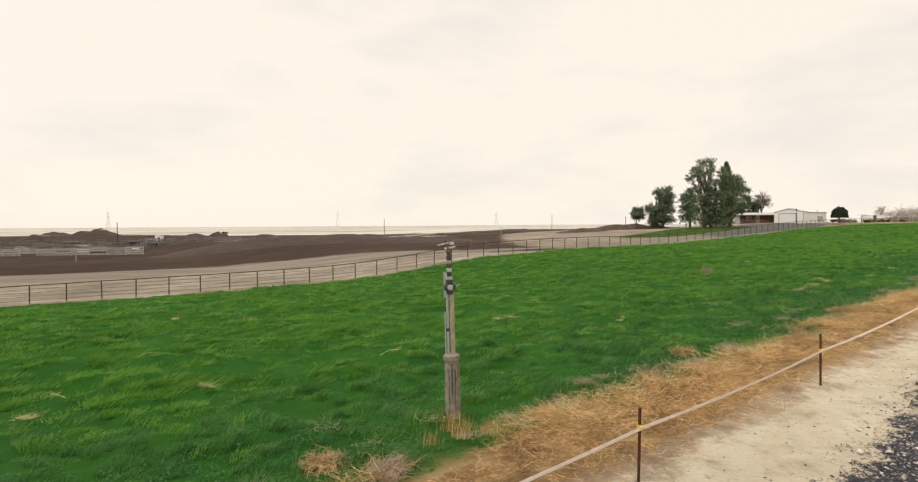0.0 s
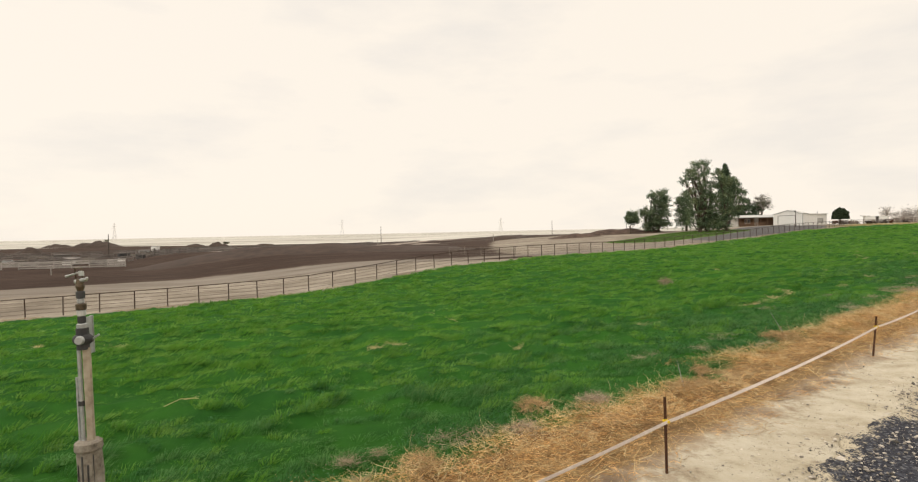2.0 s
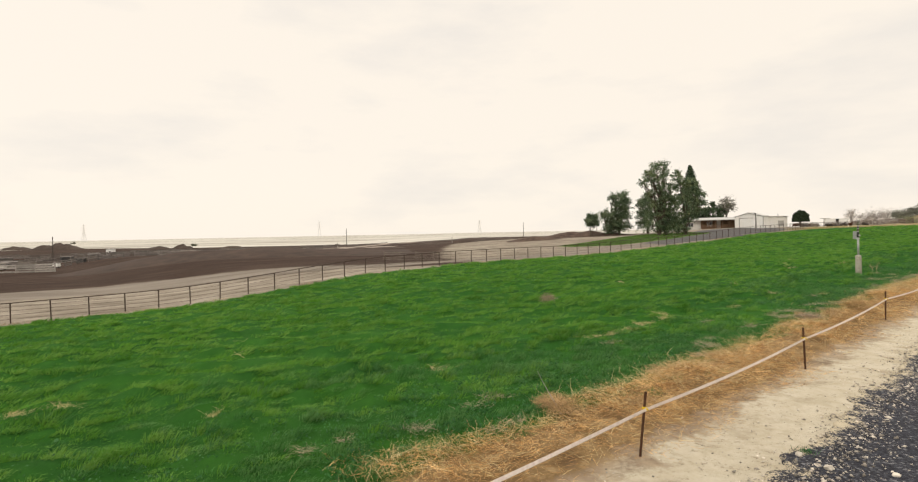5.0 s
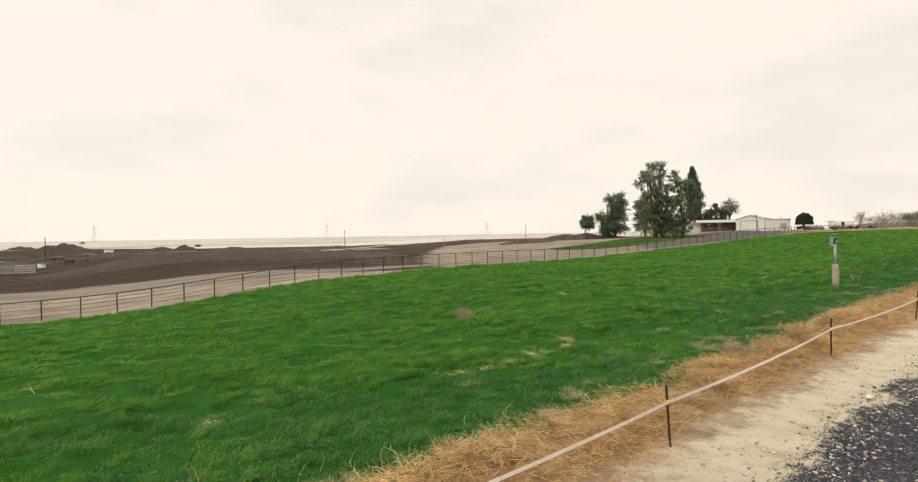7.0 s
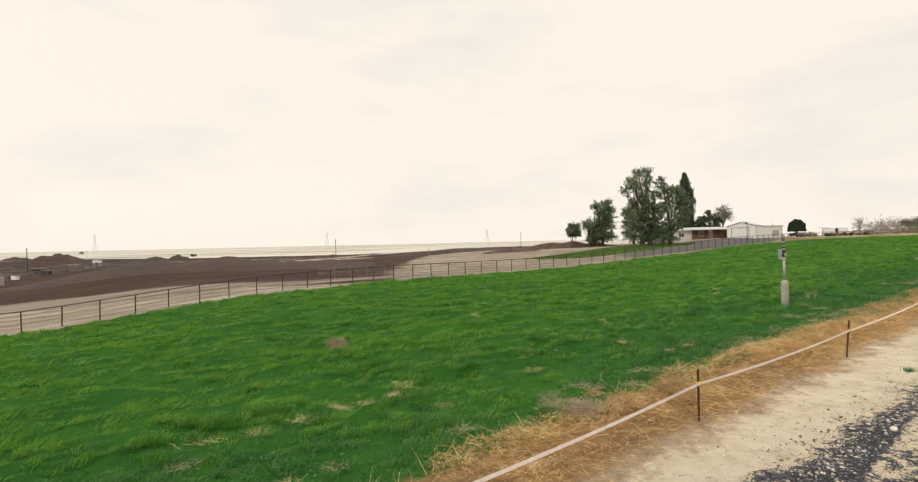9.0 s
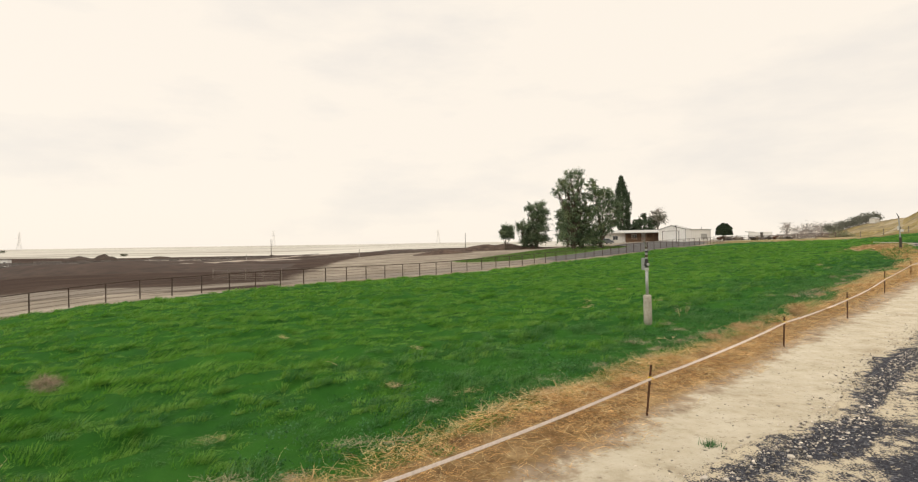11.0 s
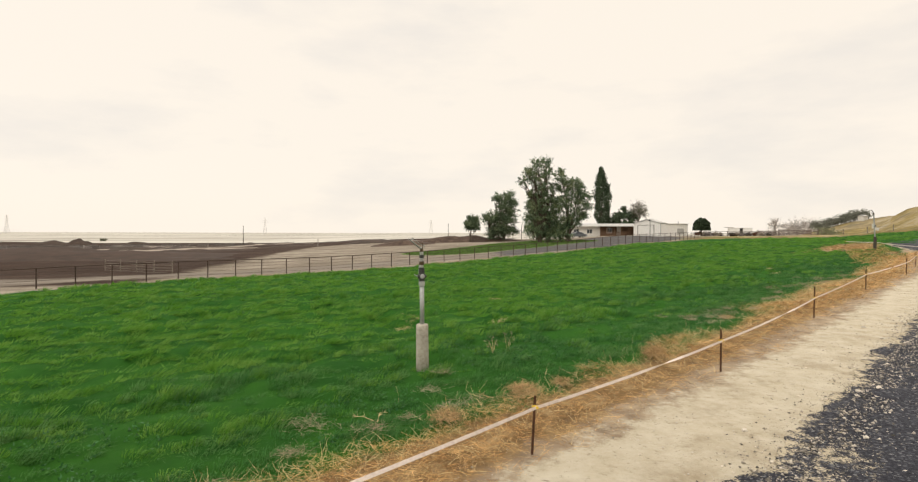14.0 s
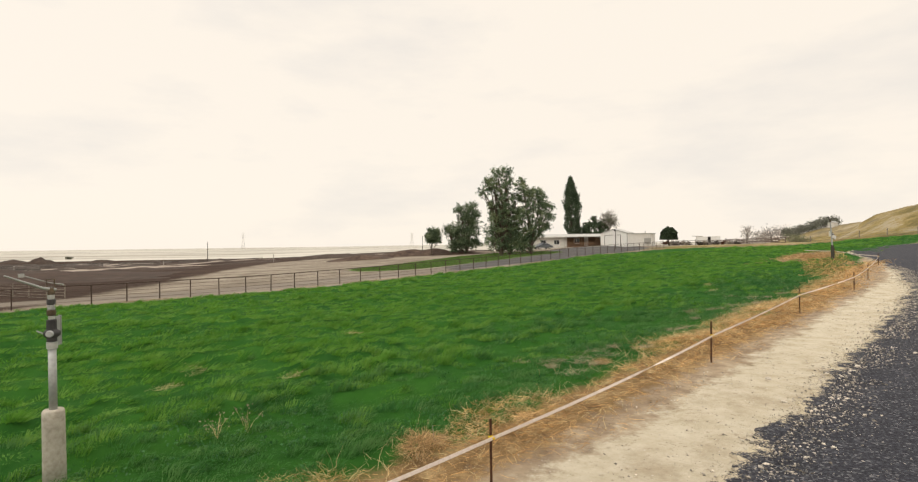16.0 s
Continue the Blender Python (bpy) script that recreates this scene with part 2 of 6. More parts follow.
def value_noise(x, y, seed=0):
    x, y = np.asarray(x, float), np.asarray(y, float)
    xi, yi = np.floor(x), np.floor(y)
    fx, fy = x - xi, y - yi
    fx, fy = fx * fx * (3 - 2 * fx), fy * fy * (3 - 2 * fy)

    def corner(i, j):
        v = np.sin((xi + i) * 127.1 + (yi + j) * 311.7 + seed * 74.7) * 43758.5453
        return v - np.floor(v)

    a, b, c, e = corner(0, 0), corner(1, 0), corner(0, 1), corner(1, 1)
    return (a * (1 - fx) + b * fx) * (1 - fy) + (c * (1 - fx) + e * fx) * fy


def field_lump(x, y):
    """Tussocks and soft swells of the pasture."""
    u, v = x * 0.97 + y * 0.24, y * 0.97 - x * 0.24
    tussock = value_noise(u * 1.15, v * 1.75, 1) ** 1.5 + 0.5 * value_noise(u * 2.4, v * 3.3, 6) ** 2
    return 0.27 * tussock - 0.14 + (value_noise(x * 0.23, y * 0.23, 2) - 0.5) * 0.18


def to_path(x, y, points):
    """Distance from the nearest stretch of a path."""
    best = np.full(np.shape(x), 1e9)
    for (ax, ay), (bx, by) in zip(points, points[1:]):
        dx, dy = bx - ax, by - ay
        t = np.clip(((x - ax) * dx + (y - ay) * dy) / (dx * dx + dy * dy), 0, 1)
        best = np.minimum(best, np.hypot(x - ax - t * dx, y - ay - t * dy))
    return best


def fence_offset(s):
    return np.interp(s, [-40, 3, 11, 20, 30, 45, 60, 85, 105, 135, 150], [56, 50, 47.5, 46.2, 45.5, 45.2, 45, 44, 44, 44.2, 46])


def road_edge(s):
    line = np.interp(s, [-10, 8, 13, 17, 20, 25, 28, 31.5, 34.5, 37, 41, 48, 54, 59, 69, 77, 87.8, 94, 103, 115, 119, 129.5, 142.6, 165], [3.0, 3.1, 3.4, 3.5, 3.35, 3.5, 3.7, 3.6, 3.4, 3.4, 2.85, 2.75, 2.7, 2.72, 2.75, 2.9, 4.6, 5.9, 8.0, 11.3, 11.5, 10.4, 7.8, 2.5])
    return line + 0.2 * (value_noise(s * 0.5, s * 0, 3) - 0.5)


FARM_ROAD = [(-160, 40), (-54, 66), (-30, 75), (-12, 72.5), (3, 70.5), (12, 75), (24, 83.5), (36, 92.5), (47, 101), (58, 111), (69, 123), (80, 138)]
LAWN = [(38, 108), (50, 119), (62, 134)]


# ---- mesh tools ----
class Shape:
    """Gathers the faces of one mesh."""

    def __init__(self):
        self.v, self.f = [], []

    def add(self, verts, faces):
        n = len(self.v)
        self.v += [tuple(p) for p in verts]
        self.f += [tuple(n + i for i in q) for q in faces]
        return self

    def box(self, size, m=None, bevel=0.0):
        bm = bmesh.new()
        bmesh.ops.create_cube(bm, size=1)
        bmesh.ops.scale(bm, vec=size, verts=bm.verts)
        if bevel:
            bmesh.ops.bevel(bm, geom=bm.edges[:], offset=bevel, segments=1, affect="EDGES")
        if m is not None:
            bmesh.ops.transform(bm, matrix=m, verts=bm.verts)
        bm.verts.index_update()
        self.add([q.co for q in bm.verts], [[q.index for q in face.verts] for face in bm.faces])
        bm.free()
        return self

    def tube(self, points, radii, sides=8, caps=True):
        pts = [Vector(p) for p in points]
        if not hasattr(radii, "__len__"):
            radii = [radii] * len(pts)
        verts, faces = [], []
        up = Vector((0.31, 0.17, 0.93))
        for i, p in enumerate(pts):
            way = (pts[min(i + 1, len(pts) - 1)] - pts[max(i - 1, 0)]).normalized()
            a = way.cross(up if abs(way.dot(up)) < 0.95 else Vector((1, 0, 0))).normalized()
            b = way.cross(a)
            for k in range(sides):
                w = 2 * math.pi * k / sides
                verts.append(p + (a * math.cos(w) + b * math.sin(w)) * radii[i])
        for i in range(len(pts) - 1):
            for k in range(sides):
                k2 = (k + 1) % sides
                faces.append((i * sides + k, i * sides + k2, (i + 1) * sides + k2, (i + 1) * sides + k))
        if caps:
            faces.append(tuple(range(sides - 1, -1, -1)))
            faces.append(tuple((len(pts) - 1) * sides + k for k in range(sides)))
        return self.add(verts, faces)

    def mesh(self, name):
        me = bpy.data.meshes.new(name)
        me.from_pydata(self.v, [], self.f)
        me.validate()
        return me


def array_mesh(name, verts, faces):
    """A mesh from numpy arrays; all faces have the same number of corners."""
    me = bpy.data.meshes.new(name)
    count, corners = faces.shape
    me.vertices.add(len(verts))
    me.vertices.foreach_set("co", np.ascontiguousarray(verts, dtype=np.float32).ravel())
    me.loops.add(count * corners)
    me.loops.foreach_set("vertex_index", np.ascontiguousarray(faces, dtype=np.int32).ravel())
    me.polygons.add(count)
    me.polygons.foreach_set("loop_start", np.arange(0, count * corners, corners, dtype=np.int32))
    me.update(calc_edges=True)
    return me


def smooth_shade(me):
    me.polygons.foreach_set("use_smooth", np.ones(len(me.polygons), dtype=bool))
    return me


def thing(name, label, category, at=(0, 0, 0), turn=0.0, group="", kind=""):
    ob = new(name)
    ob.empty_display_size = 0.2
    ob.matrix_world = pose(*at, 0, 0, turn)
    return tagged(ob, label, category, group, kind)


def part(name, shape, mat, parent=None, label="", smooth_faces=False):
    me = shape if isinstance(shape, bpy.types.Mesh) else shape.mesh(name)
    if smooth_faces:
        smooth_shade(me)
    if not me.materials:
        me.materials.append(mat)
    ob = new(name, me)
    if parent is not None:
        ob.parent = parent
    return tagged(ob, label)


def solo(name, shape, mat, label, category, at=(0, 0, 0), turn=0.0, group="", kind="", smooth_faces=False):
    ob = part(name, shape, mat, None, "", smooth_faces)
    ob.matrix_world = pose(*at, 0, 0, turn)
    return tagged(ob, label, category, group, kind)


# ---- ground ----
def steps(*spans):
    out = []
    for a, b, n in spans:
        out += list(np.linspace(a, b, n, endpoint=False))
    return np.array(out + [spans[-1][1]])


def make_ground():
    gs = steps((-4600, -600, 12), (-600, -100, 16), (-100, -10, 36), (-10, 75, 255), (75, 200, 125), (200, 420, 44), (420, 4600, 16))
    gd = steps((-4600, -300, 10), (-300, -8, 40), (-8, 28, 108), (28, 130, 136), (130, 440, 70), (440, 4600, 16))
    S, D = np.meshgrid(gs, gd, indexing="ij")
    X, Y = place(S, D)
    Z = height(X, Y)
    lump = field_lump(X, Y)
    Z = Z + lump * smooth(7, 11, D) * (1 - smooth(fence_offset(S) - 3, fence_offset(S), D))
    Z = Z + (value_noise(X * 1.3, Y * 1.3, 4) - 0.5) * 0.05 * smooth(3, 3.5, D) * (1 - smooth(6, 8, D))
    n, m = S.shape
    idx = np.arange(n * m).reshape(n, m)
    faces = np.stack([idx[:-1, :-1], idx[1:, :-1], idx[1:, 1:], idx[:-1, 1:]], -1).reshape(-1, 4)
    me = array_mesh("ground", np.stack([X, Y, Z], -1).reshape(-1, 3), faces)
    smooth_shade(me)
    edge = fence_offset(S)
    brown_south = np.interp(X, [-300, -60, -42, -18, 9], [14, 64, 72, 69, 66])
    brown_east = np.interp(Y, [60, 71, 80, 90, 100, 110, 122, 137, 150, 158, 166, 180, 460], [9, 13, 11, 9, 9, 9, 9.5, 10, 12, 24, 46, 58, 120])
    zones = {
        "in_field": np.minimum(np.minimum(np.minimum(D - 6.6 + 0.4 * smooth(36, 50, S) - 2.3 * smooth(78, 98, S), edge - 1.6 - D), 146 + 21 * (1 - smooth(18, 28, D)) - S), np.hypot((S - 107) * 0.28, D - 13) - 1.9),
        "in_sand": np.minimum(D + 5.5, np.minimum(4.66 - 0.3 * smooth(44, 56, S) + 1.5 * smooth(82, 96, S) - D, 112 - S)),
        "in_verge": np.maximum(np.minimum(np.minimum(9 + 2.5 * smooth(76, 96, S) - D, D - 4), 112 - S), 2.5 - np.hypot((S - 107) * 0.28, D - 13)),
        "in_road": 4.4 + 1.8 * (1 - smooth(-40, -22, X)) + 5.0 * smooth(48, 66, X) - 1.6 * smooth(-20, 6, X) * (1 - smooth(6, 30, X)) - to_path(X, Y, FARM_ROAD),
        "in_drive": np.minimum(4.4 + 5.0 * smooth(48, 66, X) - to_path(X, Y, FARM_ROAD), (X - 44) * 0.5),
        "in_feedlot": np.minimum(np.minimum(Y - brown_south, brown_east - X), 440 - Y + 0.12 * X),
        "in_lawn": 8 - to_path(X, Y, LAWN) + np.minimum(0, (Y - 112) * 0.25),
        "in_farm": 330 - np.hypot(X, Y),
        "in_hill": np.maximum((X - 150) * 0.74 - (Y - 155) * 0.67 + 4, np.maximum(60 - np.hypot(X - 219, Y - 226), np.minimum(S - 143, 49 - D))),
        "in_thatch": np.minimum(np.minimum(D - 5.0 - 1.2 * smooth(80, 95, S), 7.0 - 0.4 * smooth(36, 50, S) + 2.4 * smooth(76, 90, S) - D), 80 - S),
    }
    for key, value in zones.items():
        a = me.attributes.new(key, "FLOAT", "POINT")
        a.data.foreach_set("value", np.clip(value, -40, 40).astype(np.float32).ravel())
    return me


def ground_material():
    m = bpy.data.materials.new("ground")
    m.use_nodes = True
    t = m.node_tree
    p = t.nodes["Principled BSDF"]
    p.inputs["Roughness"].default_value, p.inputs["Specular IOR Level"].default_value = 0.95, 0.05
    co = t.nodes.new("ShaderNodeTexCoord")

    def noisy(scale, detail=6.0, rough=0.6, stretch=None):
        n = node(t, "ShaderNodeTexNoise", Scale=scale, Detail=detail, Roughness=rough)
        if stretch:
            mp = t.nodes.new("ShaderNodeMapping")
            mp.inputs["Scale"].default_value = stretch
            mp.inputs["Rotation"].default_value = (0, 0, radians(-38.3))
            t.links.new(co.outputs["Object"], mp.inputs["Vector"])
            t.links.new(mp.outputs["Vector"], n.inputs["Vector"])
        else:
            t.links.new(co.outputs["Object"], n.inputs["Vector"])
        return n.outputs["Fac"]

    def ramp(fac, *stops):
        r = t.nodes.new("ShaderNodeValToRGB")
        for i, (pos, c) in enumerate(stops):
            el = r.color_ramp.elements[i] if i < 2 else r.color_ramp.elements.new(pos)
            el.position, el.color = pos, (*c, 1)
        t.links.new(fac, r.inputs["Fac"])
        return r.outputs["Color"]

    def mask(key, wobble, amount, soft):
        a = t.nodes.new("ShaderNodeAttribute")
        a.attribute_name = key
        w = t.nodes.new("ShaderNodeMath")
        w.operation = "MULTIPLY_ADD"
        w.inputs[1].default_value, w.inputs[2].default_value = amount * 2, -amount
        t.links.new(wobble, w.inputs[0])
        s = t.nodes.new("ShaderNodeMath")
        t.links.new(a.outputs["Fac"], s.inputs[0])
        t.links.new(w.outputs["Value"], s.inputs[1])
        r = t.nodes.new("ShaderNodeMapRange")
        r.interpolation_type = "SMOOTHSTEP"
        r.inputs["From Min"].default_value, r.inputs["From Max"].default_value = -soft, soft
        t.links.new(s.outputs["Value"], r.inputs["Value"])
        return r.outputs["Result"]

    def over(below, above, fac):
        x = t.nodes.new("ShaderNodeMix")
        x.data_type = "RGBA"
        t.links.new(fac, x.inputs["Factor"])
        t.links.new(below, x.inputs["A"])
        t.links.new(above, x.inputs["B"])
        return x.outputs["Result"]

    ragged = noisy(1.7, 12.0, 0.78)
    small, fine, mid, big = noisy(2.2), noisy(14.0, 8.0, 0.7), noisy(0.35), noisy(0.05, 5.0)
    streak = noisy(0.5, 6.0, 0.6, (0.12, 1.0, 1.0))
    far_streak = noisy(0.012, 8.0, 0.7, (0.25, 1.0, 1.0))
    # pale dry plain, with the haze of distance mixed into its colour
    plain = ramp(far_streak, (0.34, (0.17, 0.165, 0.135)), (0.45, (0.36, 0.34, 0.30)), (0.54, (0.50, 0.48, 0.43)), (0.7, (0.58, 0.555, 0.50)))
    tan = over(ramp(streak, (0.3, (0.10, 0.08, 0.060)), (0.48, (0.205, 0.172, 0.133)), (0.66, (0.47, 0.425, 0.355))),
               ramp(fine, (0.3, (0.15, 0.128, 0.102)), (0.7, (0.285, 0.25, 0.205))), mid)
    brown = over(ramp(streak, (0.3, (0.019, 0.0135, 0.011)), (0.6, (0.062, 0.041, 0.031)), (0.75, (0.13, 0.10, 0.083))),
                 ramp(big, (0.35, (0.030, 0.018, 0.0135)), (0.65, (0.075, 0.054, 0.044))), mid)
    road = ramp(streak, (0.3, (0.135, 0.115, 0.096)), (0.7, (0.25, 0.22, 0.185)))
    drive = over(ramp(small, (0.3, (0.075, 0.074, 0.078)), (0.7, (0.125, 0.12, 0.12))), ramp(streak, (0.4, (0.065, 0.064, 0.068)), (0.7, (0.16, 0.15, 0.14))), mid)
    # green under the blades, darkened to put shade between tufts into the colour
    green = over(ramp(small, (0.3, (0.012, 0.054, 0.010)), (0.7, (0.027, 0.105, 0.013))),
                 ramp(mid, (0.35, (0.015, 0.068, 0.011)), (0.65, (0.037, 0.125, 0.015))), fine)
    sand = over(ramp(small, (0.3, (0.30, 0.245, 0.165)), (0.42, (0.475, 0.42, 0.315)), (0.66, (0.565, 0.52, 0.42))),
                ramp(ragged, (0.3, (0.23, 0.185, 0.12)), (0.42, (0.445, 0.39, 0.29)), (0.62, (0.59, 0.54, 0.435))), mid)
    specks = ramp(noisy(8.0, 9.0, 0.78), (0.565, (0, 0, 0)), (0.66, (0.8, 0.8, 0.8)))
    sand = over(sand, ramp(fine, (0.3, (0.15, 0.115, 0.085)), (0.7, (0.26, 0.21, 0.155))), specks)
    blotch = ramp(noisy(0.8, 9.0, 0.72), (0.53, (0, 0, 0)), (0.68, (0.6, 0.6, 0.6)))
    sand = over(sand, ramp(fine, (0.3, (0.24, 0.19, 0.13)), (0.7, (0.43, 0.36, 0.255))), blotch)
    tan = over(tan, ramp(noisy(0.16, 11.0, 0.76), (0.36, (0.10, 0.082, 0.064)), (0.5, (0.215, 0.183, 0.145)), (0.64, (0.40, 0.36, 0.30))), big)
    verge = ramp(small, (0.3, (0.20, 0.152, 0.108)), (0.52, (0.32, 0.25, 0.175)), (0.72, (0.44, 0.36, 0.255)))
    slope = noisy(0.11, 11.0, 0.78, (0.25, 1.0, 2.2))
    hill = over(ramp(slope, (0.38, (0.045, 0.046, 0.026)), (0.45, (0.15, 0.115, 0.05)), (0.51, (0.30, 0.225, 0.095)), (0.58, (0.40, 0.355, 0.28))),
                ramp(big, (0.4, (0.13, 0.115, 0.05)), (0.5, (0.22, 0.175, 0.065)), (0.62, (0.25, 0.215, 0.15))), fine)
    # straw litter; its deep low tones paint the shade between the strands
    thatch = ramp(ragged, (0.32, (0.085, 0.052, 0.028)), (0.5, (0.22, 0.145, 0.07)), (0.66, (0.44, 0.32, 0.17)))
    lawn = ramp(small, (0.3, (0.06, 0.12, 0.025)), (0.7, (0.12, 0.18, 0.05)))
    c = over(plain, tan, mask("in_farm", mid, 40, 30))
    c = over(c, hill, mask("in_hill", mid, 6, 3))
    c = over(c, brown, mask("in_feedlot", mid, 3.0, 1.2))
    c = over(c, road, mask("in_road", mid, 1.2, 0.8))
    c = over(c, drive, mask("in_drive", mid, 1.0, 0.6))
    c = over(c, lawn, mask("in_lawn", mid, 2.0, 0.5))
    c = over(c, verge, mask("in_verge", small, 0.4, 0.3))
    c = over(c, thatch, mask("in_thatch", ragged, 0.9, 0.2))
    c = over(c, green, mask("in_field", ragged, 1.1, 0.3))
    c = over(c, sand, mask("in_sand", ragged, 1.3, 0.26))
    t.links.new(c, p.inputs["Base Color"])
    b = node(t, "ShaderNodeBump", Strength=0.9, Distance=0.1)
    t.links.new(ragged, b.inputs["Height"])
    t.links.new(b.outputs["Normal"], p.inputs["Normal"])
    return m


solo("ground", make_ground(), ground_material(), "gently falling ground of pasture, pale dust and dark feedlot soil", "ground", kind="structure")


# ---- the road ----
def road_material():
    m = material("chip_sealed_asphalt", [(0.010, 0.0108, 0.0145), (0.032, 0.0335, 0.043), (0.075, 0.078, 0.094)], 22, 0.9, bump=1.0, bump_scale=45, detail=9, coarse=0.3, spec=0.15)
    t = m.node_tree
    p = t.nodes["Principled BSDF"]
    co = t.nodes.new("ShaderNodeTexCoord")
    v = node(t, "ShaderNodeTexVoronoi", Scale=32.0)
    t.links.new(co.outputs["Object"], v.inputs["Vector"])
    sep = t.nodes.new("ShaderNodeSeparateColor")
    t.links.new(v.outputs["Color"], sep.inputs["Color"])
    pick = node(t, "ShaderNodeMapRange")
    pick.inputs["From Min"].default_value, pick.inputs["From Max"].default_value = 0.84, 1.0
    t.links.new(sep.outputs["Red"], pick.inputs["Value"])
    x = t.nodes.new("ShaderNodeMix")
    x.data_type = "RGBA"
    src = p.inputs["Base Color"].links[0].from_socket
    x.inputs["B"].default_value = (0.17, 0.17, 0.18, 1)
    t.links.new(pick.outputs["Result"], x.inputs["Factor"])
    t.links.new(src, x.inputs["A"])
    # sand washed over the crumbling edge
    at = t.nodes.new("ShaderNodeAttribute")
    at.attribute_name = "from_edge"
    total = None
    for scale, gain in ((1.1, 1.1), (7.0, 1.1), (40.0, 1.2)):
        n = node(t, "ShaderNodeTexNoise", Scale=scale, Detail=4.0)
        t.links.new(co.outputs["Object"], n.inputs["Vector"])
        k = t.nodes.new("ShaderNodeMath")
        k.operation = "MULTIPLY_ADD"
        k.inputs[1].default_value, k.inputs[2].default_value = gain, -gain * 0.5
        t.links.new(n.outputs["Fac"], k.inputs[0])
        if total is None:
            total = k.outputs["Value"]
        else:
            s = t.nodes.new("ShaderNodeMath")
            t.links.new(total, s.inputs[0])
            t.links.new(k.outputs["Value"], s.inputs[1])
            total = s.outputs["Value"]
    less = t.nodes.new("ShaderNodeMath")
    less.operation = "MULTIPLY_ADD"
    less.inputs[1].default_value = -1.25
    t.links.new(at.outputs["Fac"], less.inputs[0])
    t.links.new(total, less.inputs[2])
    cover = node(t, "ShaderNodeMapRange")
    cover.inputs["From Min"].default_value, cover.inputs["From Max"].default_value = -0.16, 0.02
    t.links.new(less.outputs["Value"], cover.inputs["Value"])
    y = t.nodes.new("ShaderNodeMix")
    y.data_type = "RGBA"
    y.inputs["B"].default_value = (0.47, 0.41, 0.30, 1)
    t.links.new(cover.outputs["Result"], y.inputs["Factor"])
    t.links.new(x.outputs["Result"], y.inputs["A"])
    t.links.new(y.outputs["Result"], p.inputs["Base Color"])
    return m


def make_road():
    gs = steps((-30, 0, 30), (0, 80, 800), (80, 160, 240))
    wobble = 0.35 * (value_noise(gs * 0.45, gs * 0, 14) - 0.5) + 0.2 * (value_noise(gs * 1.9, gs * 0, 15) - 0.5)
    frac = np.concatenate([[-1.4, -0.6, -0.2], np.linspace(0.0, 0.9, 28), [0.93, 0.96, 0.98, 1.0, 1.004]])
    edge = road_edge(gs) + 0.18 * (value_noise(gs * 0.9, gs * 0, 9) - 0.5) + 0.2 * (value_noise(gs * 2.9, gs * 0, 10) - 0.5) + 0.12 * (value_noise(gs * 7.7, gs * 0, 12) - 0.5)
    low = np.minimum(-3.5 + wobble, edge - 0.5)
    D = low[:, None] + (edge - low)[:, None] * (frac[None, :] + 1.4) / 2.4
    S = np.repeat(gs[:, None], len(frac), 1)
    X, Y = place(S, D)
    lift = np.where(frac[None, :] > 1.001, -0.03, 0.035 + 0.02 * (value_noise(X * 2, Y * 2, 11) - 0.5))
    Z = height(X, Y) + lift
    n, m = S.shape
    idx = np.arange(n * m).reshape(n, m)
    faces = np.stack([idx[:-1, :-1], idx[1:, :-1], idx[1:, 1:], idx[:-1, 1:]], -1).reshape(-1, 4)
    me = smooth_shade(array_mesh("road", np.stack([X, Y, Z], -1).reshape(-1, 3), faces))
    a = me.attributes.new("from_edge", "FLOAT", "POINT")
    # tongues of washed sand lying along the road where it was patched
    wash = smooth(0.40, 0.54, value_noise(S * 0.2, D * 2.4, 16)) * smooth(26, 31, S) * (1 - smooth(47, 52, S)) * smooth(0.9, 1.7, D)
    a.data.foreach_set("value", np.clip((edge[:, None] - D) * (1 - 0.93 * wash), 0, 8).astype(np.float32).ravel())
    return me


solo("road", make_road(), road_material(), "dark chip-sealed country road with a crumbling gravel edge", "road", kind="structure")


# ---- pipe fence along the far side of the pasture ----
def make_pipe_fence():
    fence = thing("pipe_fence", "long brown steel pipe fence with cable strands round the pasture", "fence", (*place(20, 46.2), ground_z(*place(20, 46.2))))
    inv = fence.matrix_world.inverted()
    runs = np.concatenate([np.arange(-7, 22) * 2.12 + 2.9, np.linspace(49.54, 71.1, 11)[:-1], np.linspace(71.1, 82.5, 6)[:-1], np.arange(82.5, 150, 2.236)])
    spots = []
    for s in runs:
        x, y = place(s, float(fence_offset(s)))
        spots.append(Vector((x, y, ground_z(x, y))))
    post = Shape().tube([(0, 0, -0.3), (0, 0, 1.33)], 0.042, 8).mesh("post")
    for p in spots:
        ob = part("post", post, M_PIPE, fence)
        ob.matrix_local = inv @ pose(p.x, p.y, p.z, random.uniform(-1, 1), random.uniform(-1, 1), random.uniform(0, 90))
    tops = [p + Vector((0, 0, 1.35 + random.uniform(-0.012, 0.012))) for p in spots]
    part("top_rail", Shape().tube([inv @ p for p in tops], 0.036, 6), M_PIPE, fence)
    for h in (0.28, 0.55, 0.82, 1.08):
        part("cable", Shape().tube([inv @ (p + Vector((0, 0, h + random.uniform(-0.01, 0.01)))) for p in spots], 0.012, 4), M_WIRE, fence)
    return spots


make_pipe_fence()


